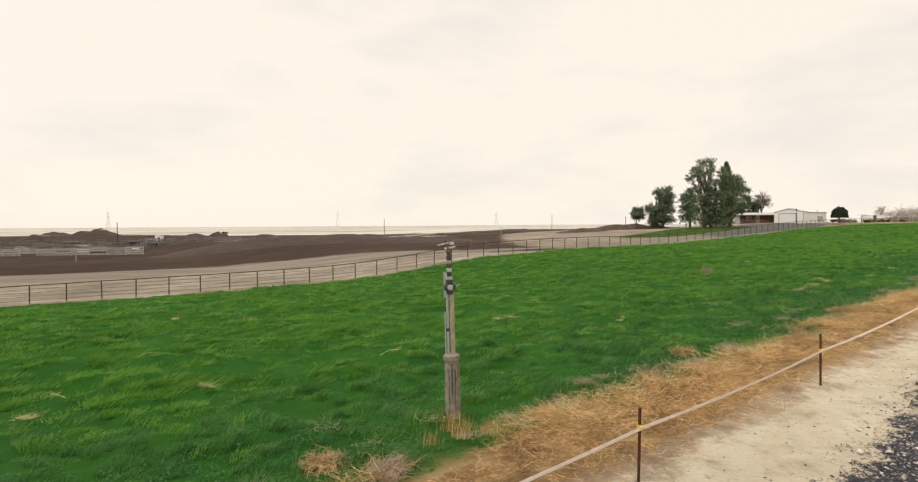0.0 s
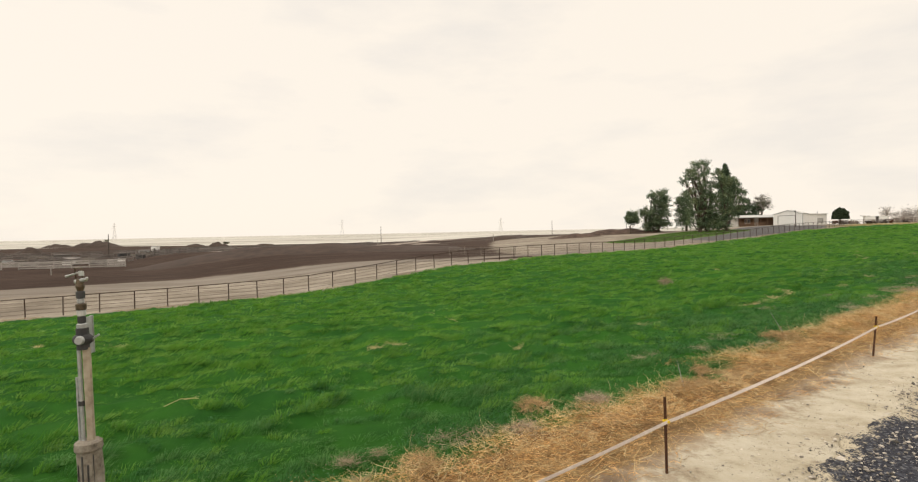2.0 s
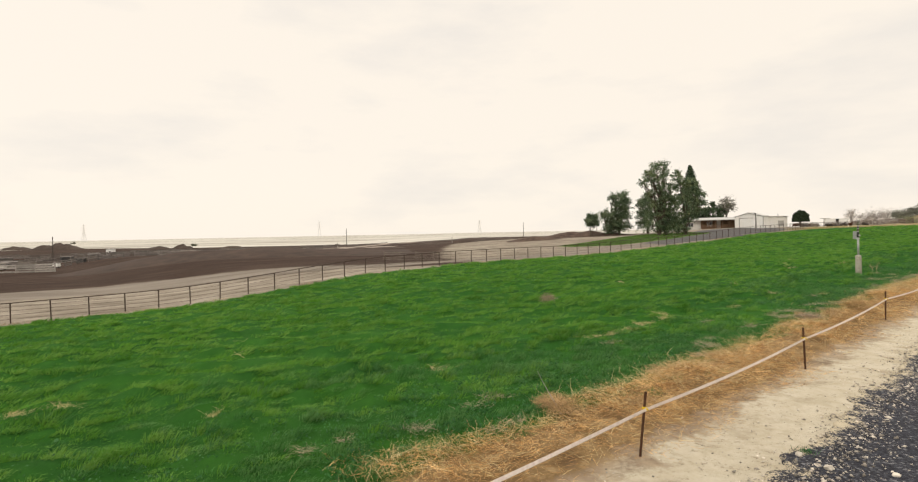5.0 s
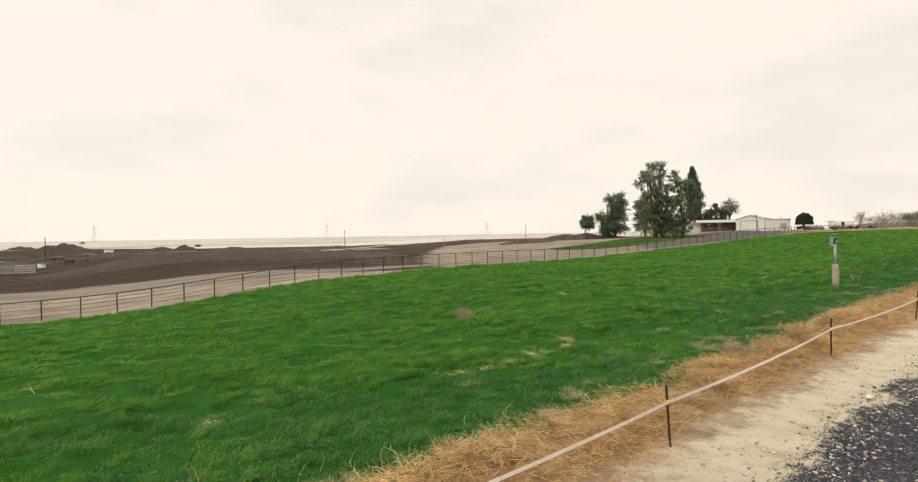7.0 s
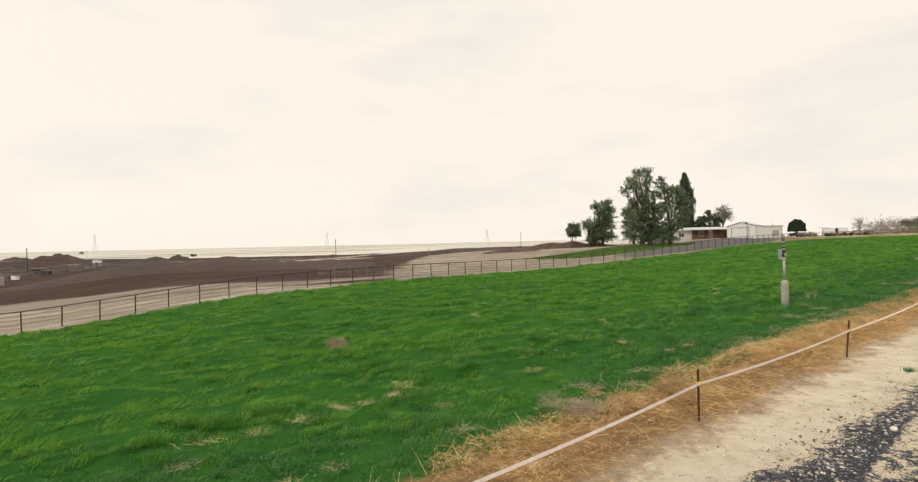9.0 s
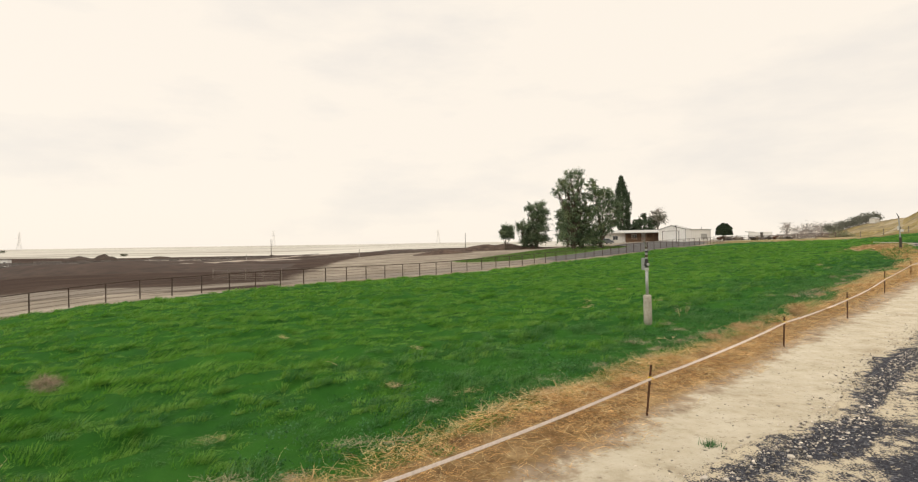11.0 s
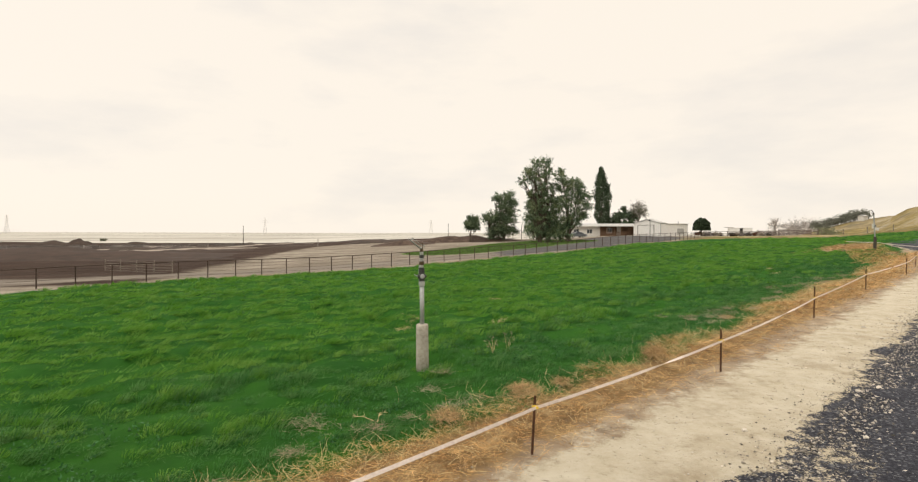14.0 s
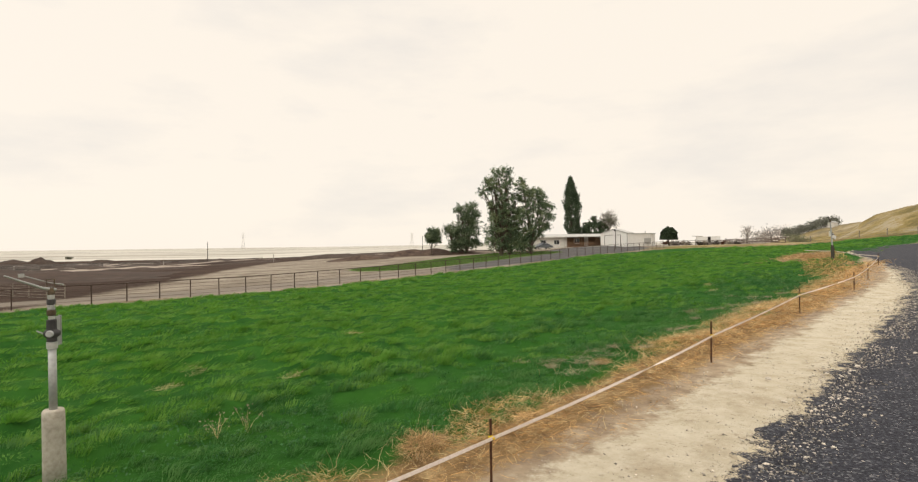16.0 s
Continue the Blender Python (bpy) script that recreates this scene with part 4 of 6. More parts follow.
def make_house():
    at, ang, length = wall_frame((69.5, 159.9), (87.6, 153.2))
    h = thing("house", "low white mobile home with a brown timber porch and pale roof", "house", at, ang)
    part("wall", Shape().box((length, 8, 3.2), pose(length / 2, 4, 1.5)), M_WHITE_DIRTY, h, "white siding wall")
    for k in range(9):
        part("siding_batten", Shape().box((0.05, 0.04, 3.0), pose(0.4 + k * (length - 0.8) / 8, -0.02, 1.5)), M_WHITE, h)
    roof = part("roof", Shape().add([(-0.5, -0.6, 3.1), (length + 0.5, -0.6, 3.1), (length + 0.5, 4, 3.75), (-0.5, 4, 3.75), (-0.5, 8.6, 3.1), (length + 0.5, 8.6, 3.1),
                                     (-0.5, -0.6, 2.95), (length + 0.5, -0.6, 2.95), (-0.5, 8.6, 2.95), (length + 0.5, 8.6, 2.95)],
                                    [(0, 1, 2, 3), (3, 2, 5, 4), (6, 7, 1, 0), (8, 4, 5, 9), (6, 0, 3, 4, 8), (7, 9, 5, 2, 1), (6, 8, 9, 7)]), M_ROOF, h, "pale low-pitched metal roof")
    part("fascia", Shape().box((length + 1.0, 0.06, 0.22), pose(length / 2, -0.64, 3.05)), M_WHITE, roof)
    for x in (4.4, 7.6):
        window(h, x, 1.75, 1.3, 1.1)
    # porch
    x0, x1, depth = 10.1, length - 0.8, 3.0
    porch = part("porch_deck", Shape().box((x1 - x0, depth, 0.22), pose((x0 + x1) / 2, -depth / 2, 0.75)), M_WOOD_BROWN, h, "brown timber porch deck")
    part("porch_wall", Shape().box((x1 - x0, 0.08, 2.3), pose((x0 + x1) / 2, -0.06, 1.95)), M_WOOD_BROWN, h, "brown boarded house front")
    part("porch_roof", Shape().box((x1 - x0 + 0.8, depth + 0.5, 0.16), pose((x0 + x1) / 2, -depth / 2 - 0.1, 3.06, 3, 0, 0)), M_ROOF, h)
    for k in range(6):
        x = x0 + 0.08 + k * (x1 - x0 - 0.16) / 5
        part("porch_post", Shape().box((0.14, 0.14, 3.0), pose(x, -depth + 0.1, 1.5)), M_WOOD_BROWN, porch)
    n = int((x1 - x0) / 0.3)
    for k in range(n):
        part("skirt_board", Shape().box((0.26, 0.03, 0.75), pose(x0 + 0.15 + k * (x1 - x0 - 0.3) / (n - 1), -depth - 0.02, 0.38)), M_WOOD_BROWN, porch)
    for z in (1.1, 1.35, 1.6):
        part("rail", Shape().box((x1 - x0 - 2.2, 0.05, 0.12), pose((x0 + x1) / 2 - 1.0, -depth + 0.05, z)), M_WOOD_BROWN, porch)
    for k in range(4):
        part("step", Shape().box((1.3, 0.3, 0.06), pose(x0 - 0.2 - k * 0.3, -depth + 0.7, 0.72 - k * 0.18, 0, 0, 90)), M_WOOD_BROWN, porch)
    window(h, x0 + 2.2, 2.0, 1.2, 1.1, -0.12)
    door = part("door", Shape().box((0.95, 0.06, 2.05), pose(x0 + 4.4, -0.13, 1.9), 0.01), M_WHITE_DIRTY, h, "pale front door")
    part("door_handle", Shape().tube([(x0 + 4.75, -0.17, 1.85), (x0 + 4.75, -0.24, 1.85)], 0.03, 8), M_BRASS, door)
    # pale lean-to between house and garage
    part("side_wing", Shape().box((3.2, 5.5, 2.7), pose(length + 1.5, 3.4, 1.3)), M_WHITE, h, "white side wing")
    part("wing_roof", Shape().box((3.6, 6.0, 0.14), pose(length + 1.5, 3.4, 2.72)), M_ROOF, h)


make_house()


def make_garage():
    near, left, right = Vector((86.8, 140.4)), Vector((84.1, 148.4)), Vector((94.4, 142.9))
    at, ang, w = wall_frame(left, near)
    g = thing("garage", "white metal-clad gabled garage with a wide roller door", "garage", at, ang)
    depth, length, eave, ridge = 1.6, (right - near).length, 2.95, 3.85
    body = Shape().add([(0, 0, -0.3), (w, 0, -0.3), (w, depth, -0.3), (0, depth, -0.3), (0, 0, eave), (w, 0, eave), (w, depth, eave), (0, depth, eave), (w / 2, 0, ridge), (w / 2, depth, ridge)],
                       [(0, 1, 5, 8, 4), (2, 3, 7, 9, 6), (1, 2, 6, 5), (3, 0, 4, 7), (4, 8, 9, 7), (5, 6, 9, 8), (3, 2, 1, 0)])
    part("wall", body, M_WHITE, g, "white ribbed metal walls")
    for k in range(int(w / 0.6)):
        x = 0.3 + k * 0.6
        top = eave + (ridge - eave) * (1 - abs(x - w / 2) / (w / 2)) - 0.08
        lo = 2.66 if abs(x - w * 0.47) < 2.6 else 0.0
        part("wall_rib", Shape().box((0.04, 0.03, top - lo), pose(x, -0.015, (top + lo) / 2)), M_WHITE, g)
    rise = math.degrees(math.atan2(ridge - eave, w / 2))
    for sx, turn in ((0.25, 1), (0.75, -1)):
        part("roof", Shape().box((w / 2 / math.cos(radians(rise)) + 0.3, depth + 0.3, 0.09), pose(w * sx, depth / 2, (eave + ridge) / 2 + 0.05, 0, -rise * turn, 0)), M_ROOF, g, "pale sheet metal roof")
    wing = part("wing_wall", Shape().box((w - 0.6, length - depth, 3.1), pose(w / 2 + 0.28, depth + (length - depth) / 2, 1.25)), M_WHITE, g, "white ribbed wing wall")
    part("wing_roof", Shape().box((w - 0.3, length - depth + 0.3, 0.1), pose(w / 2 + 0.3, depth + (length - depth) / 2, 2.85)), M_ROOF, wing)
    for k in range(int((length - depth) / 0.6)):
        part("wall_rib", Shape().box((0.03, 0.04, 2.8), pose(w - 0.005, depth + 0.3 + k * 0.6, 1.4)), M_WHITE, wing)
    door = part("roller_door", Shape().box((4.9, 0.05, 2.5), pose(w * 0.47, -0.03, 1.25)), M_WHITE, g, "wide white roller door")
    for k in range(5):
        part("panel", Shape().box((4.8, 0.03, 0.47), pose(w * 0.47, -0.065, 0.26 + k * 0.5), 0.006), M_WHITE, door)
    for ox, oz, sx, sz in ((0, 2.58, 5.2, 0.1), (-2.53, 1.28, 0.1, 2.5), (2.53, 1.28, 0.1, 2.5)):
        part("door_frame", Shape().box((sx, 0.1, sz), pose(w * 0.47 + ox, -0.05, oz)), M_PEN, door)
    part("corner_trim", Shape().box((0.14, 0.1, eave), pose(w, 0.0, eave / 2)), M_ROOF, g)
    sdoor = part("side_door", Shape().box((0.05, 1.9, 1.3), pose(w + 0.03, length * 0.72, 1.15)), M_ROOF, g, "grey side opening cover")
    part("handle", Shape().box((0.06, 0.05, 0.2), pose(w + 0.07, length * 0.72 + 0.7, 1.1)), M_DARK, sdoor)
    vent = part("vent_pipe", Shape().tube([(w * 0.85, length * 0.8, 2.85), (w * 0.85, length * 0.8, 3.35)], 0.07, 8), M_GALV, g)
    part("vent_cap", Shape().tube([(w * 0.85, length * 0.8, 3.35), (w * 0.85, length * 0.8, 3.45)], [0.14, 0.06], 8), M_GALV, vent)


make_garage()


def make_yard_light():
    x, y = 82.0, 135.2
    p = thing("yard_light", "dark wooden yard light pole with a lamp head", "lamp post", (x, y, ground_z(x, y)))
    part("pole", Shape().tube([(0, 0, -0.3), (0, 0, 3.9)], [0.08, 0.06], 8), M_WOOD_DARK, p)
    part("arm", Shape().tube([(0, 0, 3.75), (-0.1, -0.05, 3.85), (-0.2, -0.1, 3.8)], 0.03, 6), M_GALV, p)
    part("lamp_head", Shape().tube([(-0.2, -0.1, 3.95), (-0.2, -0.1, 3.8), (-0.2, -0.1, 3.6)], [0.08, 0.2, 0.16], 10), M_DARK, p)


make_yard_light()


def make_car(label, at, turn, mat):
    x, y = at
    c = thing("parked_car", label, "car", (x, y, ground_z(x, y)), turn)
    prof = [(-2.2, 0.35), (-2.25, 0.62), (-2.1, 0.86), (-1.55, 0.93), (-0.95, 1.36), (0.45, 1.42), (1.15, 0.98), (2.05, 0.86), (2.25, 0.6), (2.2, 0.33)]
    n = len(prof)
    v = [(px, sy * (0.86 - (0.14 if pz > 1.1 else 0)), pz) for sy in (-1, 1) for px, pz in prof]
    f = [tuple(range(n)), tuple(range(2 * n - 1, n - 1, -1))] + [(i, n + i, n + (i + 1) % n, (i + 1) % n) for i in range(n)]
    body = part("body", Shape().add(v, f), mat, c)
    m = body.modifiers.new("soft", "BEVEL")
    m.width, m.segments = 0.05, 2
    for sy in (-1, 1):
        part("side_window", Shape().add([(-1.3, sy * 0.875, 0.96), (0.85, sy * 0.875, 0.98), (0.4, sy * 0.76, 1.34), (-0.85, sy * 0.76, 1.31)], [(0, 1, 2, 3)]), M_GLASS, c)
    part("windscreen", Shape().add([(1.12, -0.72, 1.02), (1.12, 0.72, 1.02), (0.5, 0.66, 1.40), (0.5, -0.66, 1.40)], [(0, 1, 2, 3)]), M_GLASS, c)
    part("rear_window", Shape().add([(-1.5, -0.7, 0.98), (-1.5, 0.7, 0.98), (-1.0, 0.64, 1.34), (-1.0, -0.64, 1.34)], [(3, 2, 1, 0)]), M_GLASS, c)
    for wx in (-1.35, 1.4):
        for sy in (-1, 1):
            wheel = part("wheel", Shape().tube([(wx, sy * 0.68, 0.32), (wx, sy * 0.70, 0.32), (wx, sy * 0.86, 0.32), (wx, sy * 0.88, 0.32)], [0.28, 0.32, 0.32, 0.28], 18), M_RUBBER, c)
            part("rim", Shape().tube([(wx, sy * 0.87, 0.32), (wx, sy * 0.895, 0.32)], [0.2, 0.17], 14), M_ALU_OLD, wheel)
    for sy in (-1, 1):
        part("headlight", Shape().box((0.06, 0.32, 0.13), pose(2.2, sy * 0.6, 0.68)), M_WHITE, c)
        part("tail_light", Shape().box((0.06, 0.28, 0.14), pose(-2.22, sy * 0.62, 0.72)), M_WOOD_BROWN, c)
    part("bumper", Shape().box((0.12, 1.66, 0.16), pose(2.24, 0, 0.45), 0.02), M_DARK, c)


make_car("blue-grey saloon car parked under the trees", (71.2, 150.4), 195, M_CARPAINT)


def rail_fence(name, label, a, b, h, rails, gap, mat, rail_size=(0.04, 0.14), group="", post_size=0.13):
    a, b = Vector(a), Vector(b)
    f = thing(name, label, "fence", (a.x, a.y, ground_z(*a)), 0, group)
    o = Vector((a.x, a.y, ground_z(*a)))
    n = max(1, round((b - a).length / gap))
    spots = []
    for k in range(n + 1):
        p = a.lerp(b, k / n)
        spots.append(Vector((p.x, p.y, ground_z(p.x, p.y))) - o)
    post = Shape().box((post_size, post_size, h + 0.5), pose(0, 0, h / 2 - 0.2)).mesh("post")
    for p in spots:
        part("post", post, mat, f).location = p
    for k, (p, q) in enumerate(zip(spots, spots[1:])):
        for r in range(rails):
            if h > 1.5 and random.random() < 0.13:
                continue
            z = h * (r + 0.8) / rails - 0.1 + random.uniform(-0.03, 0.03) * (2.0 if h > 1.5 else 1.0)
            m = look((p + q) / 2 + Vector((0, 0, z)), q + Vector((0, 0, z)))
            part("rail", Shape().box((rail_size[0], rail_size[1], (q - p).length * 1.01), m), mat, f)


def make_yard_edges():
    rail_fence("wooden_fence", "weathered grey rail fence beyond the pasture", (101, 148), (119, 139), 1.2, 3, 2.4, M_WOOD_GREY, (0.04, 0.12), "yard fences")
    rail_fence("wooden_fence", "weathered post and rail fence at the pasture's end", (120.9, 136), (126, 112), 1.25, 3, 5.0, M_WOOD_OLD, (0.02, 0.03), "yard fences", 0.12)
    rail_fence("wooden_fence", "weathered post and rail fence at the foot of the hill", (126, 111), (130, 84), 1.2, 2, 4.5, M_WOOD_OLD, (0.02, 0.035), "yard fences", 0.14)
    corral = "tall brown timber rail corral beyond the pasture"
    for a, b in (((112, 144.5), (117, 140.5)), ((117, 140.5), (120.5, 136.5)), ((114, 152), (124, 143)), ((118, 147.5), (115.6, 142.4))):
        rail_fence("corral_fence", corral, a, b, 1.4, 4, 2.5, M_CORRAL, (0.05, 0.13), "corral fences", 0.14)
    x, y = 108.8, 146.2
    shed = thing("stock_shed", "white flat-topped stock shed with a dark open doorway", "shed", (x, y, ground_z(x, y)), -28)
    part("wall", Shape().box((4.9, 0.08, 2.1), pose(0, 1.2, 0.85)), M_WHITE_DIRTY, shed)
    for sx in (-1, 1):
        part("side_wall", Shape().box((0.08, 2.32, 2.1), pose(sx * 2.41, 0, 0.85)), M_WHITE_DIRTY, shed)
    part("front_panel", Shape().box((2.3, 0.06, 2.1), pose(-1.25, -1.2, 0.85)), M_WHITE, shed)
    part("front_panel", Shape().box((1.9, 0.06, 2.1), pose(1.45, -1.2, 0.85)), M_WHITE, shed)
    part("roof", Shape().box((4.95, 2.5, 0.05), pose(0, 0, 1.925)), M_WHITE_DIRTY, shed)
    for px in (-0.05, 0.44):
        part("door_post", Shape().box((0.1, 0.1, 2.1), pose(px, -1.2, 0.85)), M_WOOD_DARK, shed)
    part("loading_beam", Shape().tube([(-3.4, -1.0, 2.12), (-1.2, -1.0, 1.98)], 0.06, 6), M_WOOD_OLD, shed)
    # low stacked scrap and machinery behind the garage drive
    rng = random.Random(4)
    for k in range(16):
        x, y = 98.8 + k * 0.95 + rng.uniform(-0.4, 0.4), 147.5 - k * 0.35 + rng.uniform(-1.2, 1.2)
        b = Shape()
        for _ in range(9):
            a = rng.uniform(0, 6.28)
            r, z = rng.uniform(0.3, 1.0), rng.uniform(0.1, 0.7)
            b.tube([(-r * math.cos(a), -r * math.sin(a), z), (r * math.cos(a), r * math.sin(a), z + rng.uniform(-0.2, 0.5))], rng.uniform(0.03, 0.07), 5)
        for _ in range(4):
            b.box((rng.uniform(0.5, 1.3), rng.uniform(0.3, 0.8), rng.uniform(0.2, 0.6)), pose(rng.uniform(-0.6, 0.6), rng.uniform(-0.3, 0.3), rng.uniform(0.15, 0.6), rng.uniform(-15, 15), rng.uniform(-15, 15), rng.uniform(0, 90)), 0.03)
        solo("scrap_metal", b, (M_RUST, M_WOOD_OLD, M_PEN, M_WOOD_DARK)[k % 4], "heap of rusty scrap and old timber beside the yard fence", "scrap", (x, y, ground_z(x, y)), group="scrap metal")


make_yard_edges()


# ---- brush and trees toward the hill ----
def brush(label, at, w, h, mat, seed, n=4000, size=0.16):
    rng = np.random.default_rng(seed)
    x, y = at
    t = thing("brush", label, "bush", (x, y, ground_z(x, y)), 0, "brush along the hill foot")
    stems = Shape()
    for _ in range(30):
        a = rng.uniform(-w * 0.45, w * 0.45)
        stems.tube([(a * 0.7, rng.normal() * 0.5, -0.2), (a, rng.normal() * 0.6, h * rng.uniform(0.4, 0.9))], [0.05, 0.015], 4, False)
    part("stems", stems, M_TWIG, t)
    blobs = [(rng.uniform(-w / 2, w / 2), rng.normal() * 0.8, h * rng.uniform(0.25, 0.6), rng.uniform(0.10, 0.2) * w, 1.6, h * rng.uniform(0.22, 0.42)) for _ in range(9)]
    part("foliage", leaf_mesh("foliage", twig_leaves([(b[0], b[2], max(b[3], b[5])) for b in blobs], int(n * 1.7), rng, per=18, inner=0.35), size * 0.8, rng), mat, t)


def make_brush():
    brush("low leafless brush below the far bare trees", (214, 262), 20, 4.6, M_LEAFB, 31, 3000, 0.2)
    brush("grey-green willow brush below the hill", (172.4, 197), 6, 4.7, M_WILLOW, 34, 3000)
    for k, (x, y, w, h) in enumerate(((194.2, 227, 5.5, 4.9), (198.2, 227.6, 6, 5.0), (202.4, 227.9, 6, 4.6), (205.9, 227.6, 5.5, 5.4), (209.1, 227.5, 5.5, 5.8), (212.6, 227.5, 4.5, 5.0))):
        brush("dark grey-green trees on the hill shoulder", (x, y), w, h * 0.9, M_LEAFG, 36 + k, 2600, 0.2)
    bare_tree("pale leafless tree far beyond the pasture", (203.6, 267.5), 11.1, 3.6, 23, M_LEAFB)
    for k, (x, y, h, w) in enumerate(((214.3, 272.1, 9.6, 4.2), (217.6, 269.7, 10.2, 4.6), (220.9, 267.1, 9.4, 4.4))):
        bare_tree("leafless grey-brown tree far beyond the pasture", (x, y), h, w, 24 + k, M_LEAFB)
    x, y = 207.6, 222
    c = thing("hill_cabin", "small white cabin on the hill shoulder", "cabin", (x, y, ground_z(x, y)), 20)
    part("wall", Shape().box((2.8, 2.2, 1.9), pose(0, 0, 0.75)), M_WHITE_DIRTY, c)
    part("roof", Shape().add([(-1.6, -1.3, 1.66), (1.6, -1.3, 1.66), (1.6, 0, 2.2), (-1.6, 0, 2.2), (-1.6, 1.3, 1.66), (1.6, 1.3, 1.66)], [(0, 1, 2, 3), (3, 2, 5, 4), (0, 3, 4), (1, 5, 2), (0, 4, 5, 1)]), M_ROOF, c)


make_brush()


# ---- feedlot ----
def heap(label, at, w, depth, h, seed, mat=None, name="soil_mound"):
    x, y = at
    n, m = 26, 12
    u, v = np.meshgrid(np.linspace(-1, 1, n), np.linspace(-1, 1, m), indexing="ij")
    px, py = u * w / 2, v * depth / 2
    r = np.clip(1 - np.abs(u) ** 1.6, 0, 1) * np.clip(1 - np.abs(v) ** 1.6, 0, 1)
    z = h * r * (0.65 + 0.7 * value_noise(px * 0.35 + seed * 9, py * 0.35, seed)) + 0.12 * h * r * value_noise(px * 1.3, py * 1.3, seed + 5)
    base = height(px + x, py + y) - ground_z(x, y)
    idx = np.arange(n * m).reshape(n, m)
    faces = np.stack([idx[:-1, :-1], idx[1:, :-1], idx[1:, 1:], idx[:-1, 1:]], -1).reshape(-1, 4)
    me = array_mesh(name, np.stack([px, py, base + z - 0.15], -1).reshape(-1, 3), faces)
    solo(name, me, mat or M_MANURE, label, "heap", (x, y, ground_z(x, y)), group="soil mounds", smooth_faces=True)


def make_feedlot():
    dark = "dark heap of feedlot soil"
    heap(dark, (-205, 236), 16, 12, 3.2, 1)
    heap(dark, (-189, 244), 15, 12, 3.6, 2)
    heap(dark, (-300, 452), 42, 16, 5.0, 3)
    heap(dark, (-345, 470), 30, 14, 3.0, 23)
    heap(dark, (-190, 266), 12, 9, 2.0, 13)
    heap(dark, (-225, 262), 22, 12, 3.0, 14)
    heap(dark, (-170, 387), 15, 10, 3.3, 4)
    heap(dark, (-190, 395), 18, 10, 2.0, 5)
    heap(dark, (-140, 395), 16, 10, 1.6, 6)
    heap(dark, (-60, 360), 26, 10, 1.5, 7)
    heap(dark, (22, 300), 34, 12, 1.0, 8)
    heap("long low dark earth bank", (18, 205), 34, 12, 0.9, 9)
    heap("bare brown earth bank beside the drive", (44, 147), 30, 10, 1.35, 10, M_BANK)
    heap("bare brown earth bank beside the drive", (31, 140), 15, 8, 0.95, 11, M_BANK)
    heap("long rise of trampled brown soil in the pen", (-30, 118), 70, 30, 1.6, 12, material("trampled_soil", [(0.026, 0.0165, 0.012), (0.058, 0.036, 0.026)], 0.5, 0.95, bump=0.5, bump_scale=2, coarse=0.3))
    ridge = "low ridge of trampled dark feedlot soil"
    for k, (x, y, w, depth, h) in enumerate(((-3, 111, 22, 4, 0.6), (-14, 143, 34, 5, 0.7), (-34, 139, 24, 5, 0.6), (-40, 180, 44, 6, 0.8), (4, 160, 20, 4, 0.6), (23, 157, 15, 5, 0.8),
                                             (-64, 230, 60, 7, 0.9), (-30, 203, 50, 6, 0.7), (-8, 127, 20, 3, 0.4), (-90, 262, 50, 7, 0.9), (-4, 182, 26, 4, 0.5), (-110, 300, 60, 8, 1.1), (-20, 240, 44, 6, 0.7))):
        heap(ridge, (x, y), w, depth * 1.2, h * 0.9, 30 + k)
    pale = material("pale_alley_gravel", [(0.22, 0.18, 0.15), (0.36, 0.31, 0.26)], 0.6, 0.95, bump=0.4, bump_scale=3, coarse=0.3)
    for k, (x, y, w, depth) in enumerate(((-24, 161, 56, 7), (-60, 212, 90, 9), (-110, 330, 120, 16), (-84, 282, 90, 12), (-10, 186, 40, 7), (20, 240, 70, 10))):
        heap("low pale gravel alley across the feedlot", (x, y), w, depth, 0.5, 50 + k, pale, "gravel_alley")
    pens = "weathered grey board pen fence in the feedlot"
    for a, b in (((-84, 146), (-150, 128)), ((-84, 146), (-92, 178)), ((-92, 178), (-170, 160)), ((-108, 140), (-118, 172)), ((-70, 176), (-92, 178)),
                 ((-100, 208), (-180, 190)), ((-96, 200), (-70, 206)), ((-134, 134), (-146, 166)), ((-110, 250), (-150, 246)), ((-62, 232), (-100, 226)), ((-150, 246), (-196, 232)), ((-40, 262), (-104, 262)), ((-60, 196), (-96, 200)), ((-120, 226), (-128, 246)), ((-70, 296), (-150, 290)), ((-20, 286), (-64, 290)), ((-78, 160), (-90, 168))):
        rail_fence("pen_fence", pens, a, b, 1.7, 4, 3.6, M_PEN, (0.05, 0.2), "feedlot pens")
    for a, b in (((-136, 134), (-106, 128)), ((-106, 128), (-71, 124)) ):
        rail_fence("pen_fence", "closed weathered grey board pen fence in the feedlot", a, b, 1.75, 4, 4.2, M_WOOD_GREY, (0.05, 0.33), "feedlot pens", 0.16)
    # feed bunk row and pale gate panels by the lot entrance
    rail_fence("gate_panel", "dull tubular stock panel at the lot entrance", (1.5, 83.5), (6, 80.3), 1.15, 5, 2.6, M_WOOD_OLD, (0.03, 0.03), "stock panels", 0.05)
    rail_fence("gate_panel", "dull tubular stock panel at the lot entrance", (6, 80.3), (10.5, 77.2), 1.15, 5, 2.4, M_WOOD_OLD, (0.03, 0.03), "stock panels", 0.05)
